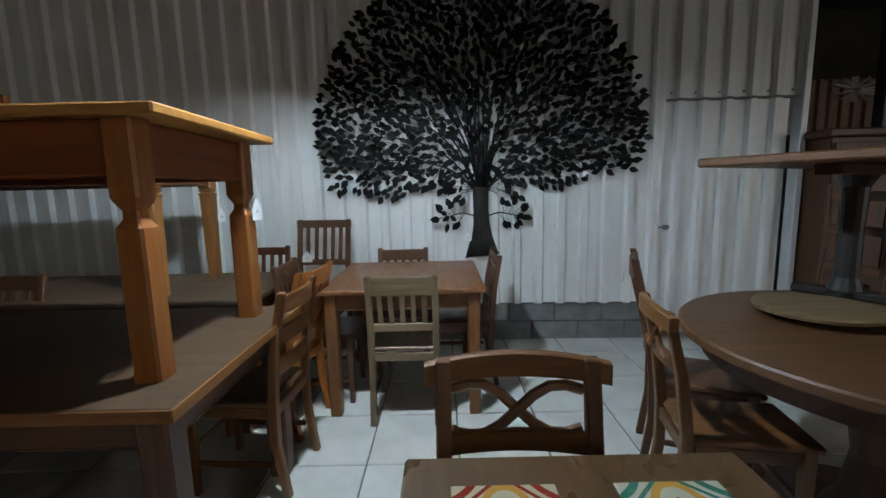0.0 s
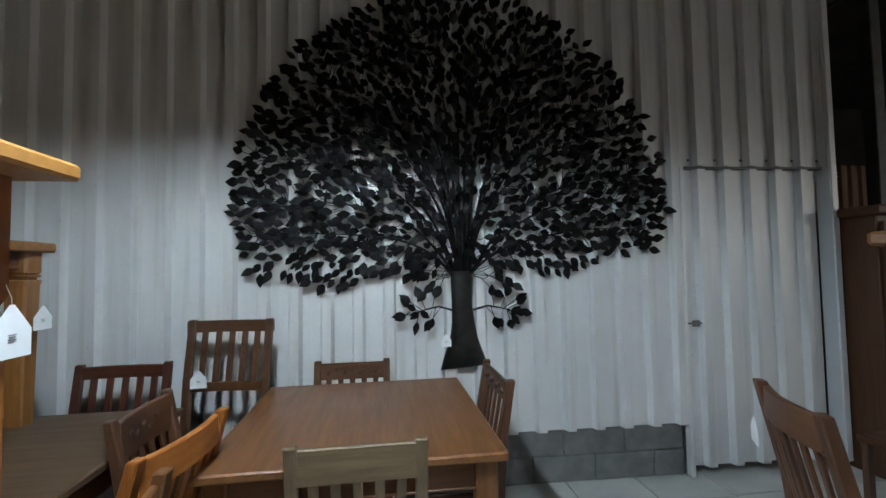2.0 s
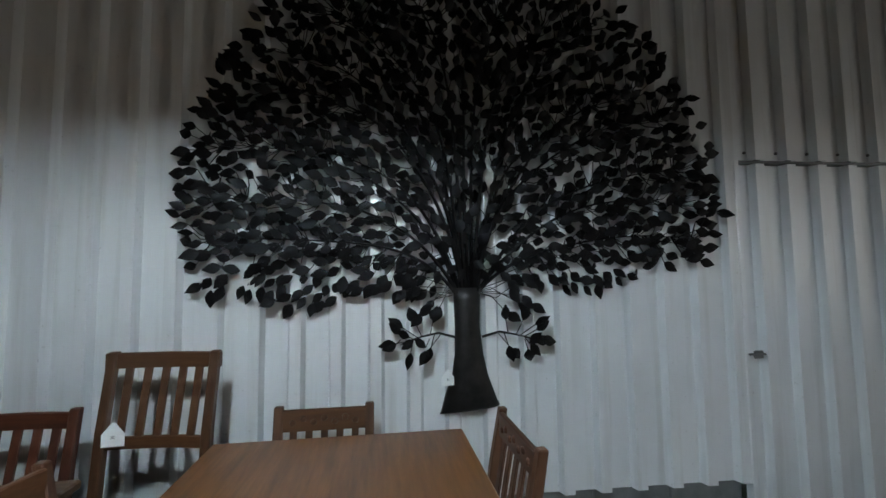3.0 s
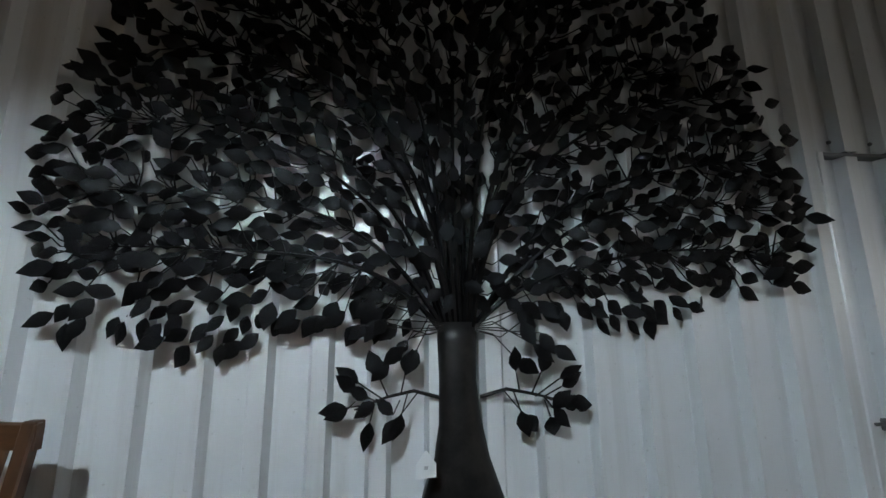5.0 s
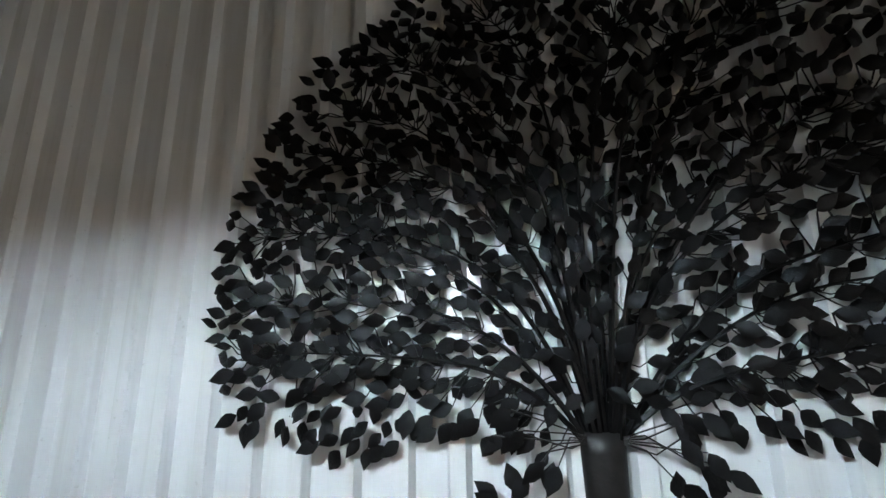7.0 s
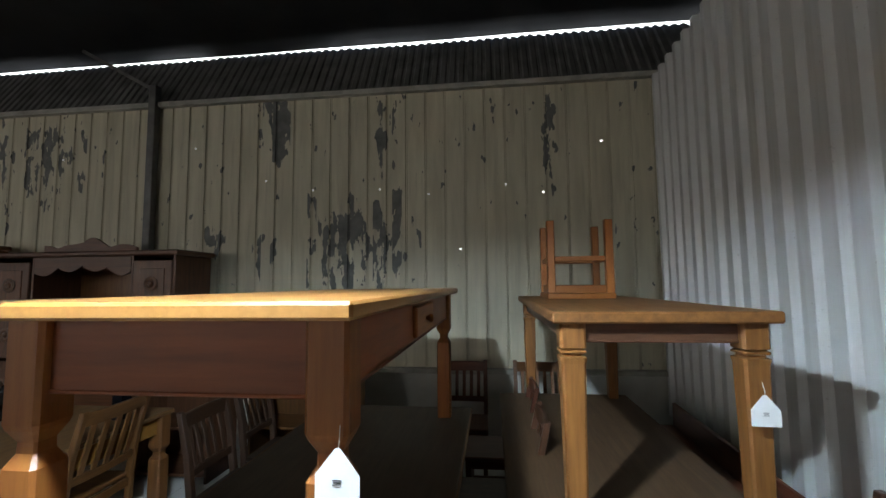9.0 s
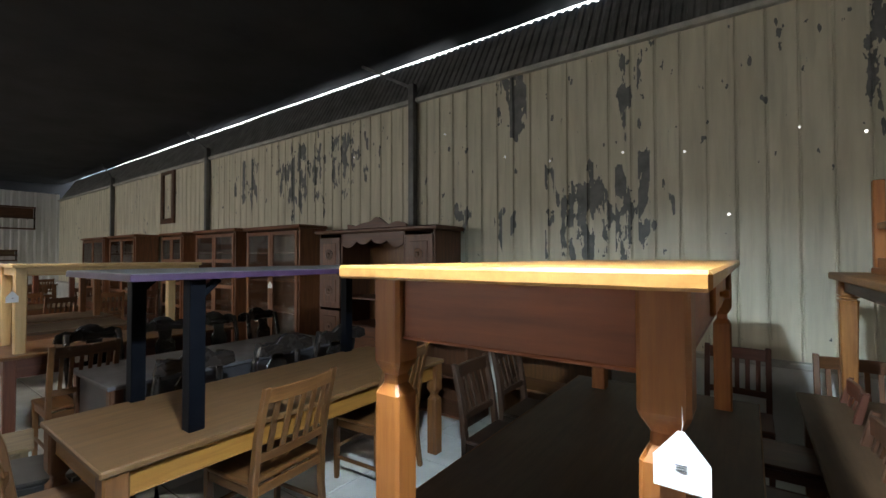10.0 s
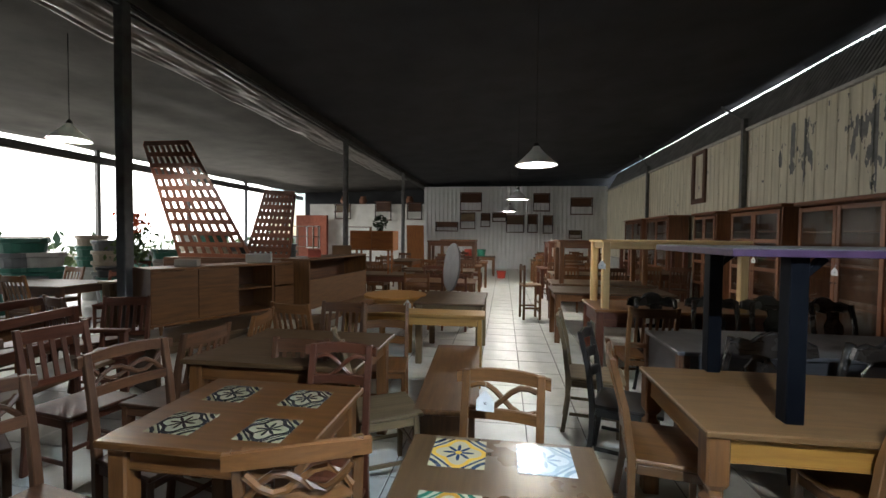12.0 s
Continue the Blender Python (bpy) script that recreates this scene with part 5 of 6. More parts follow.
def sideboard(label, m, L, D, H, woods, feet=0.10, plan=("door", "open", "drawer"), name="sideboard"):
    """Front towards -y; origin under its middle."""
    t = thing(name, label, "sideboard", m)
    z0, z1 = feet, H
    part("top", box((0, 0, z1 - 0.014), (L, D, 0.028), 0.004), wood(*woods, "x"), t)
    part("bottom", box((0, 0, z0 + 0.012), (L, D, 0.024), 0.003), wood(*woods, "x"), t)
    part("back_panel", box((0, D / 2 - 0.008, (z0 + z1) / 2), (L - 0.04, 0.012, z1 - z0 - 0.05), 0), wood(*DARK, "x"), t)
    widths = {"door": 0.52, "open": 0.26, "drawer": 0.22, "slot": 1.0}
    x = -L / 2
    tot = sum(widths[k] for k in plan)
    part("divider", box((x + 0.012, 0, (z0 + z1) / 2), (0.024, D, z1 - z0 - 0.052), 0.002), wood(*woods, "z"), t)
    for k in plan:
        w_ = L * widths[k] / tot
        cx = x + w_ / 2
        if k == "door":
            for s in (-1, 1):
                part("door", box((cx + s * w_ / 4, -D / 2 + 0.008, (z0 + z1) / 2), (w_ / 2 - 0.006, 0.02, z1 - z0 - 0.06), 0.003), wood(*woods, "x"), t)
        elif k == "drawer":
            for i in range(2):
                part("drawer", box((cx, -D / 2 + 0.008, z0 + (z1 - z0) * (0.27 + 0.46 * i)), (w_ - 0.03, 0.02, (z1 - z0) * 0.43), 0.003), wood(*woods, "x"), t)
        elif k == "open":
            part("shelf", box((cx, 0, (z0 + z1) / 2), (w_ - 0.026, D - 0.04, 0.02), 0.002), wood(*woods, "x"), t)
        else:
            part("front_board", box((cx, -D / 2 + 0.012, z0 + (z1 - z0) * 0.32), (w_ - 0.05, 0.022, (z1 - z0) * 0.56), 0.003), wood(*woods, "x"), t)
        x += w_
        part("divider", box((x - 0.012, 0, (z0 + z1) / 2), (0.024, D, z1 - z0 - 0.052), 0.002), wood(*woods, "z"), t)
    for sx in (-1, 1):
        for sy in (-1, 1):
            part("foot", lathe([(0.014, 0), (0.024, feet)], 10, (sx * (L / 2 - 0.12), sy * (D / 2 - 0.07))), wood(*woods, "z"), t)
    return t


plank_bench("low dusty wooden table carrying a sideboard", pose(3.62, -2.38, 0, 0, 0, 65), 2.2, 0.75, 0.50, DUSTY)
plank_bench("low brown wooden table carrying a console", pose(3.12, -4.2, 0, 0, 0, 86), 2.3, 0.75, 0.50, HONEY)
sideboard("dark brown sideboard with an open middle compartment", pose(3.80, -2.35, 0.50, 0, 0, -115), 1.78, 0.42, 0.69, BROWN)
sideboard("honey wooden media console with an open slot", pose(3.17, -3.90, 0.50, 0, 0, -95), 1.85, 0.42, 0.73, HONEY, 0.02, ("slot",), "media_console")
make_table("brown table carrying a small cabinet", (1.5, 0.8), 0.77, wood(*DUSTY, "x"), RED, pose(3.15, -6.2, 0), inset=0.06)
sideboard("small orange-brown cabinet on tall legs", pose(3.17, -6.2, 0.77, 0, 0, 180), 0.90, 0.42, 0.87, ORANGE, 0.47, ("door",), "small_cabinet")
make_table("heavy high wooden table with a pale dusty top", (1.15, 0.80), 0.94, wood(*GREYW, "x"), GREYW, pose(4.98, -2.75, 0, 0, 0, 4), inset=0.09, leg_r=0.058)
make_table("brown wooden table by the steel column", (0.9, 1.6), 0.77, wood(*DUSTY, "y"), BROWN, pose(5.0, -0.1, 0), inset=0.09)


RACKW = wood((0.24, 0.085, 0.04), (0.12, 0.038, 0.018), "x")


def lattice(label, tl, tr, br, bl, cols, rows, m):
    """A leaning wooden rack of small cells between four corners, given as (x, z)."""
    t = thing("lattice_rack", label, "rack", m, "leaning racks")
    P = lambda u, v: Vector(((tl[0] * (1 - u) + tr[0] * u) * (1 - v) + (bl[0] * (1 - u) + br[0] * u) * v, 0, (tl[1] * (1 - u) + tr[1] * u) * (1 - v) + (bl[1] * (1 - u) + br[1] * u) * v))
    for j in range(rows + 1):
        part("cross_bar", between(P(0, j / rows), P(1, j / rows), 0.042, 0.07, 0.003), RACKW, t)
    for i in range(cols + 1):
        part("long_bar", between(P(i / cols, 0), P(i / cols, 1), 0.012 * abs(tr[0] - tl[0]) / 0.46, 0.05, 0.002), RACKW, t)
    return t


lattice("tall red-brown wooden rack of small cells leaning sideways", (5.9, 2.89), (5.17, 2.89), (4.19, 1.22), (5.33, 1.22), 8, 10, pose(0, -3.45, 0))
lattice("smaller red-brown wooden rack of small cells leaning sideways", (4.05, 2.17), (3.59, 2.15), (3.68, 1.22), (4.36, 1.22), 8, 9, pose(0, -3.62, 0))
sideboard("dark brown chest carrying two leaning racks", pose(4.5, -3.55, 0, 0, 0, 180), 1.95, 0.5, 1.2, DARK, 0.04, ("door",), "rack_chest")
bm_plant = thing("topiary_ball", "dark green artificial leaf ball on the small cabinet", "plant", pose(3.05, -6.2, 1.64))
rnd = random.Random(8)
cl = bmesh.new()
for i in range(220):
    d = Vector((rnd.gauss(0, 1), rnd.gauss(0, 1), rnd.gauss(0, 1))).normalized() * (0.16 * rnd.uniform(0.6, 1.05))
    q = d.to_track_quat("Z", "Y").to_matrix().to_4x4()
    m_ = Matrix.Translation(d + Vector((0, 0, 0.18))) @ q @ pose(0, 0, 0, rnd.uniform(-50, 50), rnd.uniform(-50, 50), 0)
    vs = [cl.verts.new(m_ @ Vector(p)) for p in ((-0.03, 0, 0), (0, -0.018, 0.006), (0.04, 0, 0), (0, 0.018, 0.006))]
    cl.faces.new(vs)
tagged(part("leaf_cluster", cl, mat_plain("dark_leaf", (0.010, 0.022, 0.010), (0.03, 0.05, 0.02), 9, 0.5), bm_plant), kind="stuff")
part("base", lathe([(0.06, 0), (0.05, 0.03), (0.02, 0.06)], 14), IRON, bm_plant)

# ---- boxes and loose things on the sideboards ----
for x, y, z, sx, sy, sz, c in ((3.62, -2.75, 1.19, 0.30, 0.16, 0.10, (0.55, 0.53, 0.48)), (3.98, -1.95, 1.19, 0.22, 0.16, 0.07, (0.40, 0.36, 0.30)), (3.15, -4.35, 1.23, 0.30, 0.20, 0.14, (0.22, 0.12, 0.06)), (3.20, -3.45, 1.23, 0.18, 0.14, 0.10, (0.45, 0.10, 0.07)), (3.10, -2.2, 0.50, 0.5, 0.35, 0.03, (0.60, 0.58, 0.52)), (2.95, -3.2, 0.50, 0.4, 0.3, 0.05, (0.55, 0.5, 0.42))):
    t = thing("carton", "small plain cardboard box on the low furniture", "box", pose(x, y, z, 0, 0, 24), "small boxes")
    part("body", box((0, 0, sz / 2), (sx, sy, sz), 0.004), mat_plain("carton", tuple(v * 0.85 for v in c), c, 7, 0.8), t)
    part("lid", box((0, 0, sz + 0.004), (sx + 0.006, sy + 0.006, 0.008), 0.002), mat_plain("carton_lid", tuple(v * 0.8 for v in c), c, 7, 0.8), t)

# ---- crowded seats by the steel column ----
for cx, cy, rz, wd_, kd in ((2.75, -0.30, -95, DARK, "slat"), (2.72, -0.85, -80, BROWN, "slat"), (2.0, -1.22, 0, DARK, "slat"), (1.55, -1.25, 10, BROWN, "ladder"), (3.3, 0.55, 60, DARK, "x"), (3.25, -0.1, 80, RED, "slat"), (3.9, 0.7, 100, DARK, "slat"),
                            (4.1, -1.15, 20, RED, "slat"), (4.75, -1.5, 160, DARK, "slat"), (5.3, -1.3, 150, RED, "slat"), (2.4, -1.6, 170, BROWN, "slat"), (4.4, 1.2, 90, DARK, "slat"), (6.8, -1.5, 90, DARK, "slat"), (6.6, -3.6, 20, RED, "ladder"), (5.6, -4.6, 0, DARK, "slat")):
    make_chair("dark wooden chair crowded between tables", pose(cx, cy, 0, 0, 0, rz), wd_, kd, w=0.42, H=0.93, rake=0.08, group="crowded chairs by the column")


def settle(m, woods, L=1.5):
    t = thing("settle", "red-brown wooden settle bench with rail back", "bench", m, "settles by the column")
    for s in (-1, 1):
        part("post", box((s * L / 2, -0.22, 0.44), (0.06, 0.05, 0.88), 0.005), wood(*woods, "z"), t)
        part("post", box((s * L / 2, 0.22, 0.32), (0.06, 0.05, 0.64), 0.005), wood(*woods, "z"), t)
        part("arm", box((s * L / 2, 0, 0.655), (0.07, 0.52, 0.035), 0.006), wood(*woods, "y"), t)
    part("seat", box((0, 0, 0.42), (L - 0.06, 0.46, 0.04), 0.006), wood(*DUSTY, "x"), t)
    for z in (0.58, 0.84):
        part("back_rail", box((0, -0.22, z), (L - 0.06, 0.03, 0.08), 0.004), wood(*woods, "x"), t)
    return t


s1 = settle(pose(4.05, -0.35, 0, 0, 0, 100), RED)
copy_thing(s1, pose(4.95, -0.75, 0, 0, 0, 95))
copy_thing(s1, pose(5.9, 0.4, 0, 0, 0, 100))

# ---- far part of the hall: rows of tables and chairs ----
far = [(-1.3, -7.4, 1.6, 0.9, BROWN), (-1.2, -9.0, 1.7, 0.9, RED), (-1.5, -10.7, 1.7, 0.9, BROWN), (-1.2, -12.4, 1.6, 0.9, HONEY), (-1.4, -14.2, 1.6, 0.9, BROWN), (-2.9, -8.2, 1.0, 1.4, RED), (-2.8, -15.6, 1.4, 0.9, BROWN),
       (1.6, -5.2, 1.2, 0.8, BROWN), (2.0, -7.6, 1.6, 0.9, DARK), (1.9, -9.2, 1.6, 0.9, BROWN), (1.8, -10.9, 1.6, 0.9, HONEY), (2.1, -12.7, 1.6, 0.9, RED), (1.6, -14.6, 1.5, 0.9, BROWN), (3.7, -8.3, 0.9, 1.5, HONEY), (3.7, -11.2, 0.9, 1.5, BROWN),
       (6.5, -5.2, 1.4, 0.9, DARK), (6.2, -8.0, 1.5, 0.9, DARK), (7.9, -6.6, 1.5, 0.9, BROWN), (5.9, -11.0, 1.5, 0.9, RED), (7.6, -3.4, 1.5, 0.9, DARK), (8.2, -9.6, 1.5, 0.9, DARK)]
rnd = random.Random(21)
proto = {}
for x, y, L, W, wd_ in far:
    make_table("wooden dining table in the crowded rear of the hall", (L, W), 0.76, wood(*(DUSTY if rnd.random() < 0.5 else wd_), "x"), wd_, pose(x, y, 0, 0, 0, rnd.uniform(-4, 4)), inset=0.07, group="tables in the rear of the hall")
    for sx, sy, rz in ((-0.25, 1, 180), (0.25, -1, 0), (0.3, 1, 180)):
        if rnd.random() < 0.85:
            key = rnd.choice([(HONEY, "slat"), (BROWN, "ladder"), (RED, "x"), (DARK, "slat"), (BROWN, "slat")])
            m = pose(x + sx * L, y + sy * (W / 2 + 0.02), 0, 0, 0, rz + rnd.uniform(-12, 12))
            if key in proto:
                copy_thing(proto[key], m)
            else:
                proto[key] = make_chair("wooden chair in the crowded rear of the hall", m, key[0], key[1], w=0.42, H=0.95, rake=0.09, slats=5, group="chairs in the rear of the hall")
up = [(-1.2, -9.0, RED), (-1.5, -10.7, BROWN), (1.9, -9.2, DARK), (2.1, -12.7, BROWN), (-2.9, -8.2, RED)]
for x, y, wd_ in up:
    make_table("wooden table stacked on another in the rear of the hall", (1.3, 0.75), 0.66, wood(*wd_, "x"), wd_, pose(x, y, 0.76, 0, 0, rnd.uniform(-6, 6)), inset=0.06, group="stacked tables in the rear")
for k, (x, y, z, c) in enumerate(((0.6, -13.6, 0, (0.5, 0.06, 0.04)), (1.4, -14.5, 0.76, (0.05, 0.3, 0.2)), (1.9, -14.6, 0.76, (0.55, 0.08, 0.05)), (2.2, -12.6, 0.76, (0.08, 0.10, 0.3)))):
    t = thing("storage_bin", "coloured plastic bin in the rear of the hall", "bin", pose(x, y, z))
    part("body", lathe([(0.14, 0), (0.18, 0.26), (0.19, 0.27), (0.17, 0.27)], 16), mat_plain("bin_plastic", tuple(v * 0.8 for v in c), c, 8, 0.4), t)

# ---- shelves on the far wall ----
def wall_shelf(x, z, w, h, fill):
    t = thing("wall_shelf", "dark iron and wood wall shelf on the far wall", "shelf", pose(x, FAR_Y + (0.05 if x < 4.4 else -0.20), z), "wall shelves")
    for s in (-1, 1):
        part("side_bar", box((s * w / 2, 0.10, h / 2), (0.04, 0.05, h), 0.003), IRON, t)
    for zz in (0.0, h * 0.5, h):
        part("board", box((0, 0.11, zz), (w + 0.04, 0.20, 0.045), 0.004), wood(*DARK, "x"), t)
    part("panel", box((0, 0.02, h * 0.75), (w - 0.04, 0.02, h * 0.46), 0.003), wood(*(DARK if fill else GREYW), "x"), t)
    if fill:
        for i in range(3):
            part("hook", tube([((i - 1) * w * 0.3, 0.12, h * 0.5), ((i - 1) * w * 0.3, 0.18, h * 0.44), ((i - 1) * w * 0.3, 0.2, h * 0.5)], 0.014, 6), IRON, t)


for x, z, w_, h_, f_ in ((2.1, 2.75, 1.0, 0.85, 1), (-1.2, 2.75, 0.72, 0.8, 1), (-3.0, 2.6, 0.95, 0.75, 1), (2.25, 1.9, 0.7, 0.75, 0), (1.4, 2.0, 0.42, 0.62, 1), (0.75, 2.25, 0.62, 0.40, 1), (0.0, 1.75, 0.80, 0.78, 0),
                        (-0.8, 1.75, 0.42, 0.82, 1), (-1.5, 1.72, 0.42, 0.8, 1), (-2.75, 1.5, 0.55, 0.34, 0), (3.25, 1.78, 1.05, 0.42, 1), (4.9, 2.35, 0.7, 0.8, 1), (6.5, 2.3, 0.8, 0.9, 1), (8.6, 2.35, 0.8, 0.7, 0)):
    wall_shelf(x, z, w_, h_, f_)
for x in (8.6, 7.6, 5.2):
    t = thing("clay_pot", "brown clay pot on top of the low wall", "pot", pose(x, FAR_Y - 0.3, 3.1), "clay pots")
    part("body", lathe([(0.12, 0), (0.20, 0.12), (0.19, 0.24), (0.12, 0.34), (0.15, 0.38)], 16), mat_plain("clay", (0.16, 0.07, 0.04), (0.26, 0.12, 0.07), 6, 0.8), t, smooth=True)
t = thing("door_panel", "plain orange-brown door leaf leaning by the far wall", "door", pose(4.65, FAR_Y + 0.7, 0, -6))
part("leaf", box((0, 0, 1.02), (0.82, 0.04, 2.04), 0.004), wood(*ORANGE, "z"), t)
part("handle", tube([(0.33, 0.03, 1.0), (0.33, 0.07, 1.0), (0.24, 0.07, 1.0)], 0.01, 6), STEEL, t)
t = thing("mirror_frame", "narrow dark wooden frame hung on the flaking wall", "frame", pose(LEFT_X + 0.03, -8.85, 2.40, 0, 0, 90))
for s in (-1, 1):
    part("stile", box((s * 0.30, 0, 0.65), (0.12, 0.05, 1.30), 0.006), wood(*DARK, "z"), t)
    part("rail", box((0, 0, 0.65 + s * 0.59), (0.50, 0.05, 0.12), 0.006), wood(*DARK, "x"), t)


def tall_shelf(m):
    t = thing("tall_shelf", "honey wooden open shelf lit from the side", "shelf", m, "tall open shelves")
    for sx in (-1, 1):
        for sy in (-1, 1):
            part("post", box((sx * 0.5, sy * 0.17, 0.95), (0.05, 0.05, 1.9), 0.004), wood(*HONEY, "z"), t)
    for i in range(5):
        part("board", box((0, 0, 0.2 + 0.42 * i), (1.08, 0.40, 0.03), 0.004), wood(*HONEY, "x"), t)
    return t


ts = tall_shelf(pose(6.6, -15.0, 0, 0, 0, 10))
copy_thing(ts, pose(8.6, -14.2, 0, 0, 0, -10))

# ---- dark corner beside the ribbed wall ----
t = thing("dark_cabinet", "tall dark brown wooden cabinet by the ribbed wall", "cabinet", pose(3.62, 3.95, 0))
part("body", box((0, 0, 0.82), (0.9, 0.45, 1.64), 0.006), wood(*DARK, "z"), t)
for s in (-1, 1):
    d = part("door", box((s * 0.22, -0.235, 0.85), (0.42, 0.025, 1.5), 0.005), wood(*DARK, "z"), t)
    part("door_panel", box((s * 0.22, -0.25, 0.85), (0.28, 0.012, 1.3), 0.006), wood(*RED, "z"), d)
part("cornice", slab([(-0.5, -0.28), (0.5, -0.28), (0.5, 0.23), (-0.5, 0.23)], 1.64, 1.70, 0.012), wood(*DARK, "x"), t)
pd = thing("pedestal_table", "dark oblong wooden table on a pedestal standing on the round table", "table", pose(2.176, 2.465, 0.77, 0, 0, 31))
part("tabletop", box((0, 0, 0.645), (1.2, 0.80, 0.04), 0.008), wood(*BROWN, "x"), pd)
part("cleat", box((0, 0, 0.60), (0.70, 0.10, 0.05), 0.006), wood(*DARK, "x"), pd)
part("pedestal", lathe([(0.07, 0.04), (0.05, 0.10), (0.045, 0.3), (0.05, 0.52), (0.08, 0.575)], 14), wood(*BLACKW, "z"), pd)
part("foot", box((0, 0, 0.02), (0.40, 0.08, 0.04), 0.008), wood(*BLACKW, "x"), pd)
part("foot", box((0, 0, 0.022), (0.08, 0.40, 0.04), 0.008), wood(*BLACKW, "y"), pd)
rw = tagged(part("wall_rust", ribbed(3.3, 8.0, 1.5, 2.65, RIB, 0.16), mat_plain("rust_sheet", (0.30, 0.17, 0.12), (0.46, 0.32, 0.25), 3, 0.75, stretch=(1, 1, 0.3))), "rust-brown ribbed panel in the dark corner", "wall", kind="structure")
rw.location = (0, 6.4, 0)
fb = thing("fan_ornament", "pale cream fan-shaped wall ornament", "ornament", pose(5.75, 6.33, 2.5))
for i in range(12):
    a = math.radians(-170 + 160 * i / 11) if i % 2 else math.radians(10 + 160 * i / 11)
    part("feather", between((0.05 * math.cos(a), 0, 0.03 * math.sin(a)), (0.36 * math.cos(a), -0.03, 0.16 * math.sin(a)), 0.07, 0.015), PAPER, fb)
bt = thing("bentwood_chair", "dark chair with a high curved back in the corner", "chair", pose(2.72, 3.20, 0, 0, 0, 95))
for s in (-1, 1):
    part("back_leg", tube([(s * 0.19, -0.17, 0), (s * 0.19, -0.18, 0.45), (s * 0.19, -0.22, 0.9), (s * 0.18, -0.20, 1.30)], [0.02, 0.022, 0.02, 0.016], 8), wood(*DARK, "z"), bt)
    part("front_leg", box((s * 0.18, 0.17, 0.22), (0.036, 0.036, 0.44), 0.004), wood(*DARK, "z"), bt)
part("seat", box((0, 0, 0.455), (0.42, 0.40, 0.035), 0.008), wood(*DARK, "x"), bt)
for z in (0.75, 1.0, 1.22):
    part("back_rail", curved_rail(0.36, -0.205, z, 0.06, 0.02, 0.03), wood(*DARK, "x"), bt)

# ---- outside, beyond the open side ----
tagged(part("backdrop_sky", box((34, -10, 8), (0.2, 90, 20), 0), mat_emit("hazy_daylight", (1.0, 0.98, 0.94), 2.6)), "bright hazy daylight", "backdrop", kind="structure")
tagged(part("backdrop_slot", box((-7.0, -7, 5.6), (0.1, 30, 3.0), 0), mat_emit("hazy_daylight_strip", (0.93, 0.97, 1.0), 2.6)), "bright hazy daylight", "backdrop", kind="structure")
POTS = [((0.08, 0.085, 0.09), (0.14, 0.15, 0.16)), ((0.30, 0.30, 0.28), (0.45, 0.45, 0.43)), ((0.02, 0.10, 0.08), (0.04, 0.16, 0.12)), ((0.30, 0.24, 0.18), (0.42, 0.36, 0.28)), ((0.015, 0.016, 0.018), (0.03, 0.03, 0.032))]
POTM = [mat_plain("pot_glaze", a, b, 4, 0.4) for a, b in POTS]
rnd = random.Random(4)
for i in range(26):
    x, y = rnd.uniform(8.8, 11.4), rnd.uniform(-13.5, -4.0)
    s = rnd.uniform(0.8, 1.35)
    t = thing("planter", "glazed garden planter among stacked pots", "planter", pose(x, y, 0), "garden planters")
    for k in range(rnd.choice((1, 2, 3))):
        z = k * 0.22 * s
        part("pot", lathe([(0.20 * s, z), (0.24 * s, z + 0.3 * s), (0.30 * s, z + 0.62 * s), (0.33 * s, z + 0.64 * s), (0.33 * s, z + 0.70 * s), (0.28 * s, z + 0.70 * s)], 18), rnd.choice(POTM), t)
for i in range(17):
    x, y, s = 8.3 + 0.8 * (i % 3) + rnd.uniform(-0.15, 0.15), -5.3 - 0.46 * i, rnd.uniform(0.9, 1.1)
    t = thing("planter", "tall stack of glazed garden planters on the yard", "planter", pose(x, y, 0), "garden planters")
    for k in range(rnd.choice((2, 3, 4))):
        z = k * 0.22 * s
        part("pot", lathe([(0.17 * s, z), (0.21 * s, z + 0.3 * s), (0.26 * s, z + 0.62 * s), (0.29 * s, z + 0.64 * s), (0.29 * s, z + 0.70 * s), (0.24 * s, z + 0.70 * s)], 18), rnd.choice(POTM), t)
tagged(part("post_outer_1", box((7.6, -4.9, 1.93), (0.09, 0.09, 3.86), 0.006), STEEL), "slim steel post at the open side", "post", kind="structure")
fp = thing("flowering_plant", "potted plant with orange flowers in the yard", "plant", pose(8.35, -5.75, 0))
part("pot", lathe([(0.16, 0), (0.24, 0.5), (0.27, 0.52), (0.27, 0.58), (0.22, 0.58)], 18), POTM[3], fp)
part("stem", tube([(0, 0, 0.5), (0.03, 0.02, 1.0), (0.0, 0.0, 1.7)], [0.03, 0.025, 0.012], 6), wood(*DARK, "z"), fp)
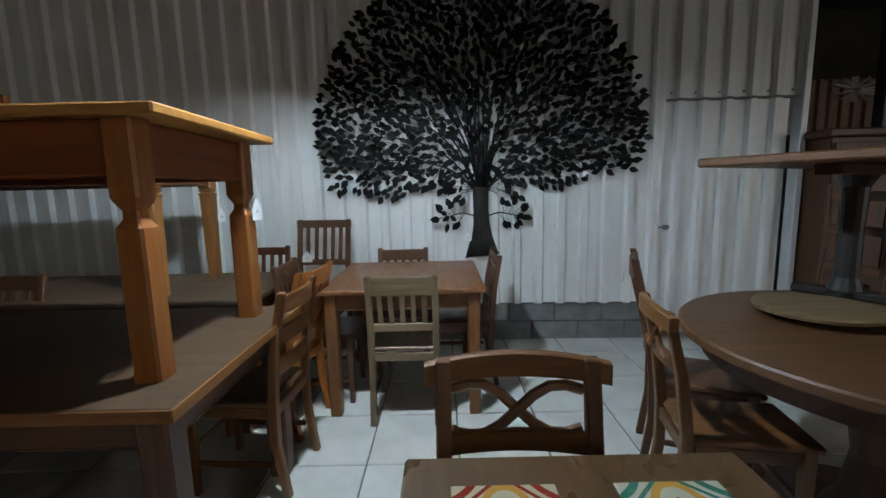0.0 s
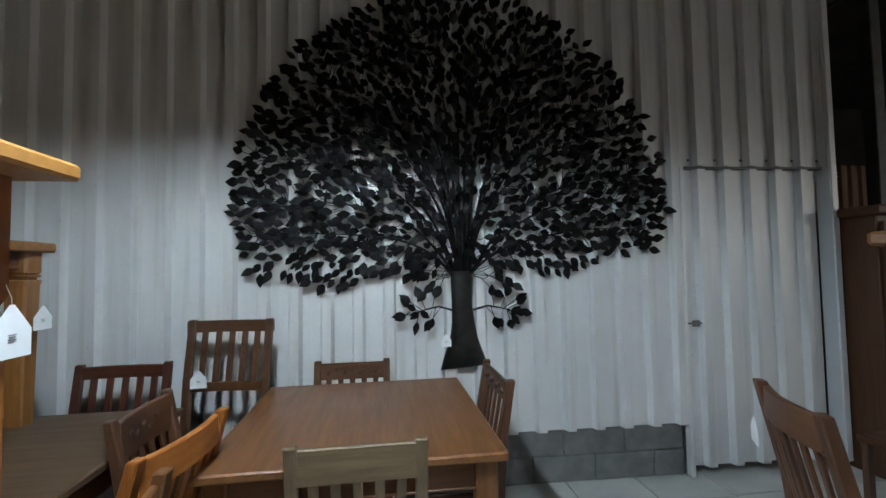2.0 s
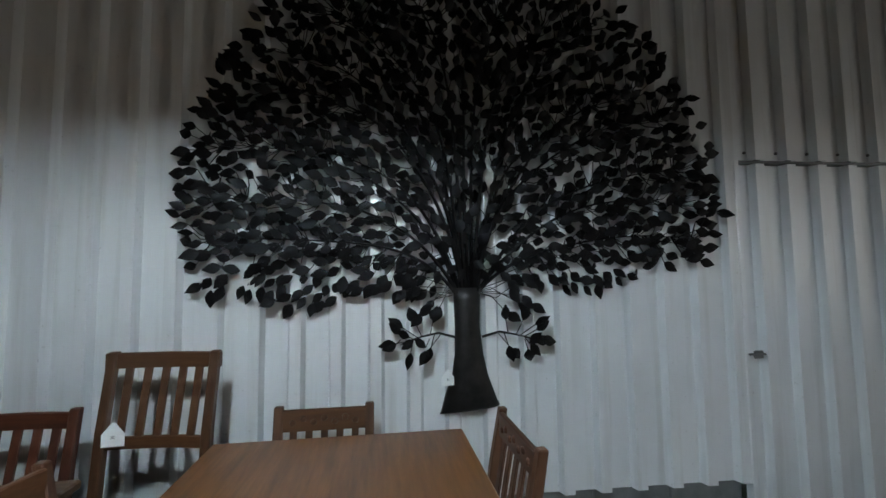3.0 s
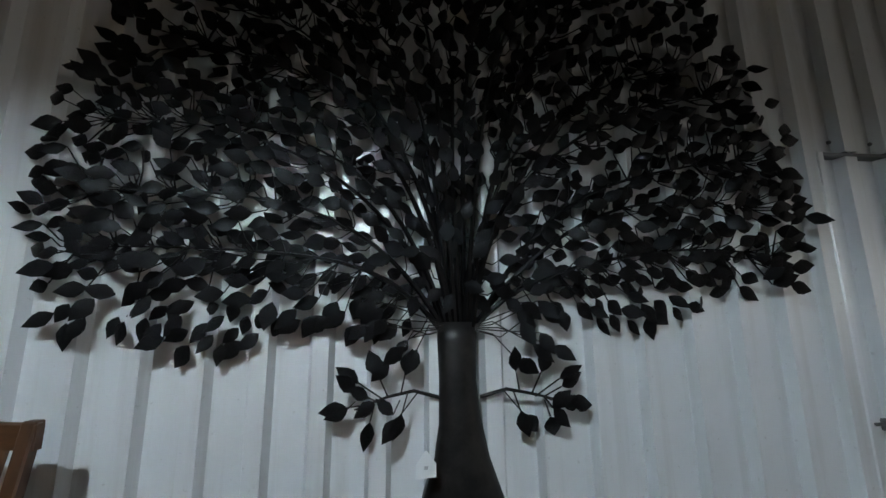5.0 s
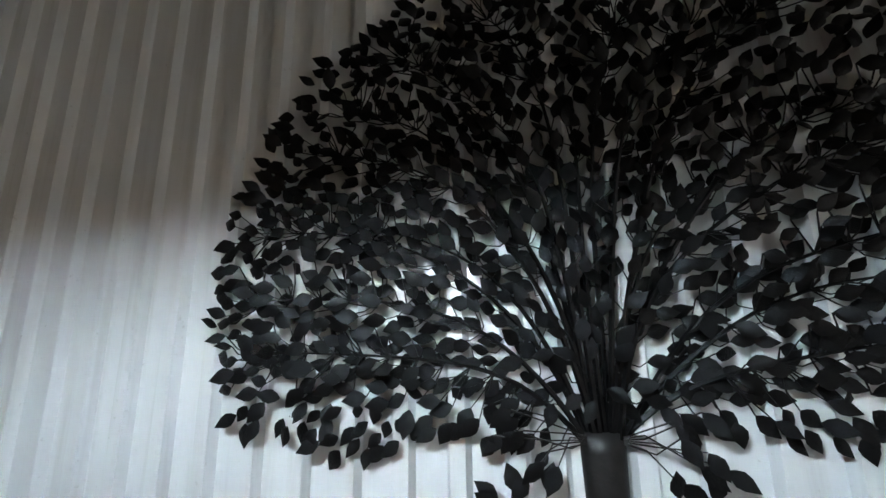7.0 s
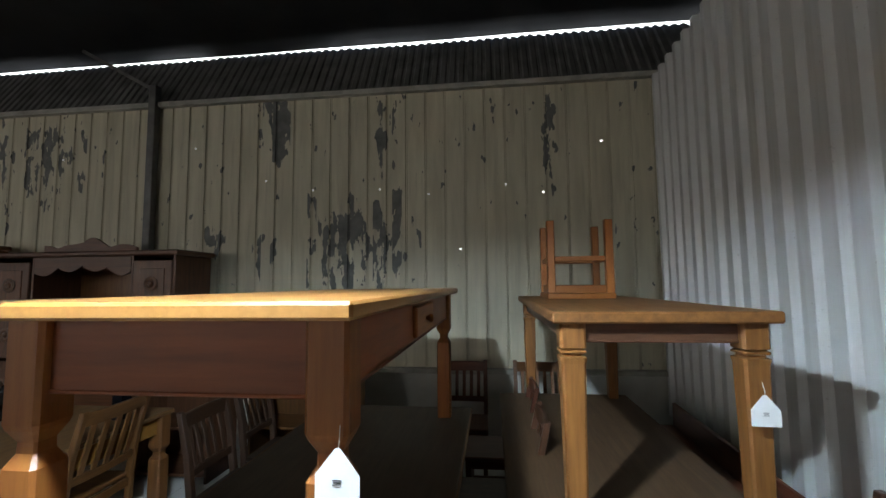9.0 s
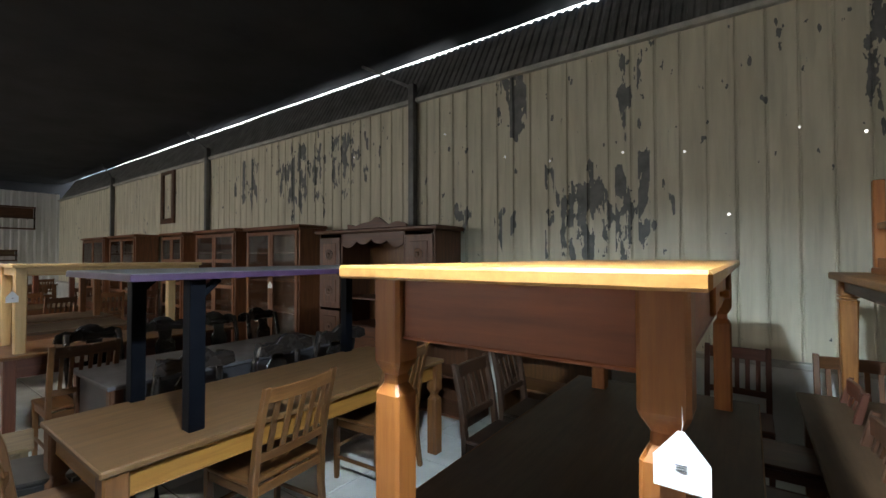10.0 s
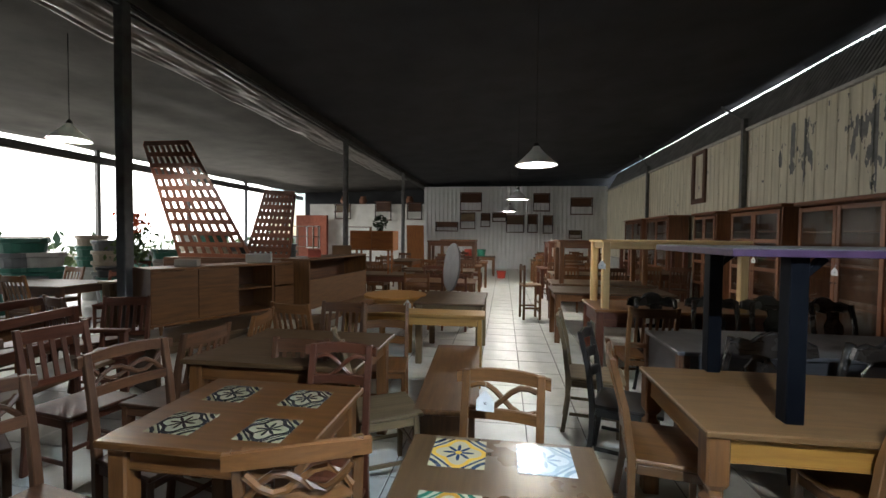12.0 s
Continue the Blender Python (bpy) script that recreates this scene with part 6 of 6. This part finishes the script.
for nm, n_, z0, z1, rr, ca, cb in (("foliage", 240, 0.9, 1.65, 0.34, (0.05, 0.10, 0.03), (0.12, 0.18, 0.05)), ("blossom", 120, 1.55, 1.95, 0.24, (0.75, 0.10, 0.02), (0.85, 0.22, 0.04))):
    bm = bmesh.new()
    for i in range(n_):
        m_ = Matrix.Translation((rnd.gauss(0, rr / 2), rnd.gauss(0, rr / 2), rnd.uniform(z0, z1))) @ pose(0, 0, 0, rnd.uniform(0, 360), rnd.uniform(0, 360), rnd.uniform(0, 360)) @ Matrix.Scale(rnd.uniform(0.05, 0.09), 4)
        bm.faces.new([bm.verts.new(m_ @ Vector(q)) for q in ((-1, 0, 0), (0, -0.45, 0.1), (1, 0, 0), (0, 0.45, 0.1))])
    tagged(part(nm, bm, mat_plain(nm + "_leaf", ca, cb, 9, 0.5), fp), kind="stuff")
hd = bmesh.new()
for i in range(1500):
    p = Vector((rnd.uniform(17, 20), rnd.uniform(-34, 4), 0.0))
    p.z = abs(rnd.gauss(0, 0.7)) * (0.8 + 0.5 * noise.noise((p.y * 0.4, 3, 1)))
    m_ = Matrix.Translation(p) @ pose(0, 0, 0, rnd.uniform(0, 360), rnd.uniform(0, 360), rnd.uniform(0, 360)) @ Matrix.Scale(rnd.uniform(0.15, 0.4), 4)
    hd.faces.new([hd.verts.new(m_ @ Vector(q)) for q in ((-1, 0, 0), (0, -0.4, 0.1), (1, 0, 0), (0, 0.4, 0.1))])
tagged(part("hedge", hd, mat_plain("hedge_leaf", (0.12, 0.18, 0.07), (0.25, 0.32, 0.14), 3, 0.6)), "pale green shrubs outside", "shrubs", kind="stuff")

# ---- price tags on the near furniture ----
for x, y, z, rz, s in ((-0.530, 2.345, 1.295, 88, 0.082), (-1.27, 3.47, 1.22, 85, 0.085), (-0.79, 3.77, 0.86, 5, 0.075), (0.475, 3.93, 0.965, 10, 0.06), (0.60, 0.44, 0.87, 172, 0.08), (1.19, 2.62, 0.90, 60, 0.07)):
    price_tag(pose(x, y, z, 0, 0, rz), s)

# ---- single tiles and blocks ----
for x, y in TILES_NEAR[:300]:
    ob = new("tile", ONE_TILE)
    ob.parent = floor
    ob.location = (x, y, 0)
if len(TILES_NEAR) > 300:
    rest = bmesh.new()
    for x, y in TILES_NEAR[300:]:
        tile_mesh(rest, x, y)
    tagged(part("tile_field", rest, TILE, floor), kind="stuff")
for x, y, z, sx, sy, sz in BLOCKS:
    part("block", box((x, y, z), (sx, sy, sz), 0.006), BLOCK, plinth)
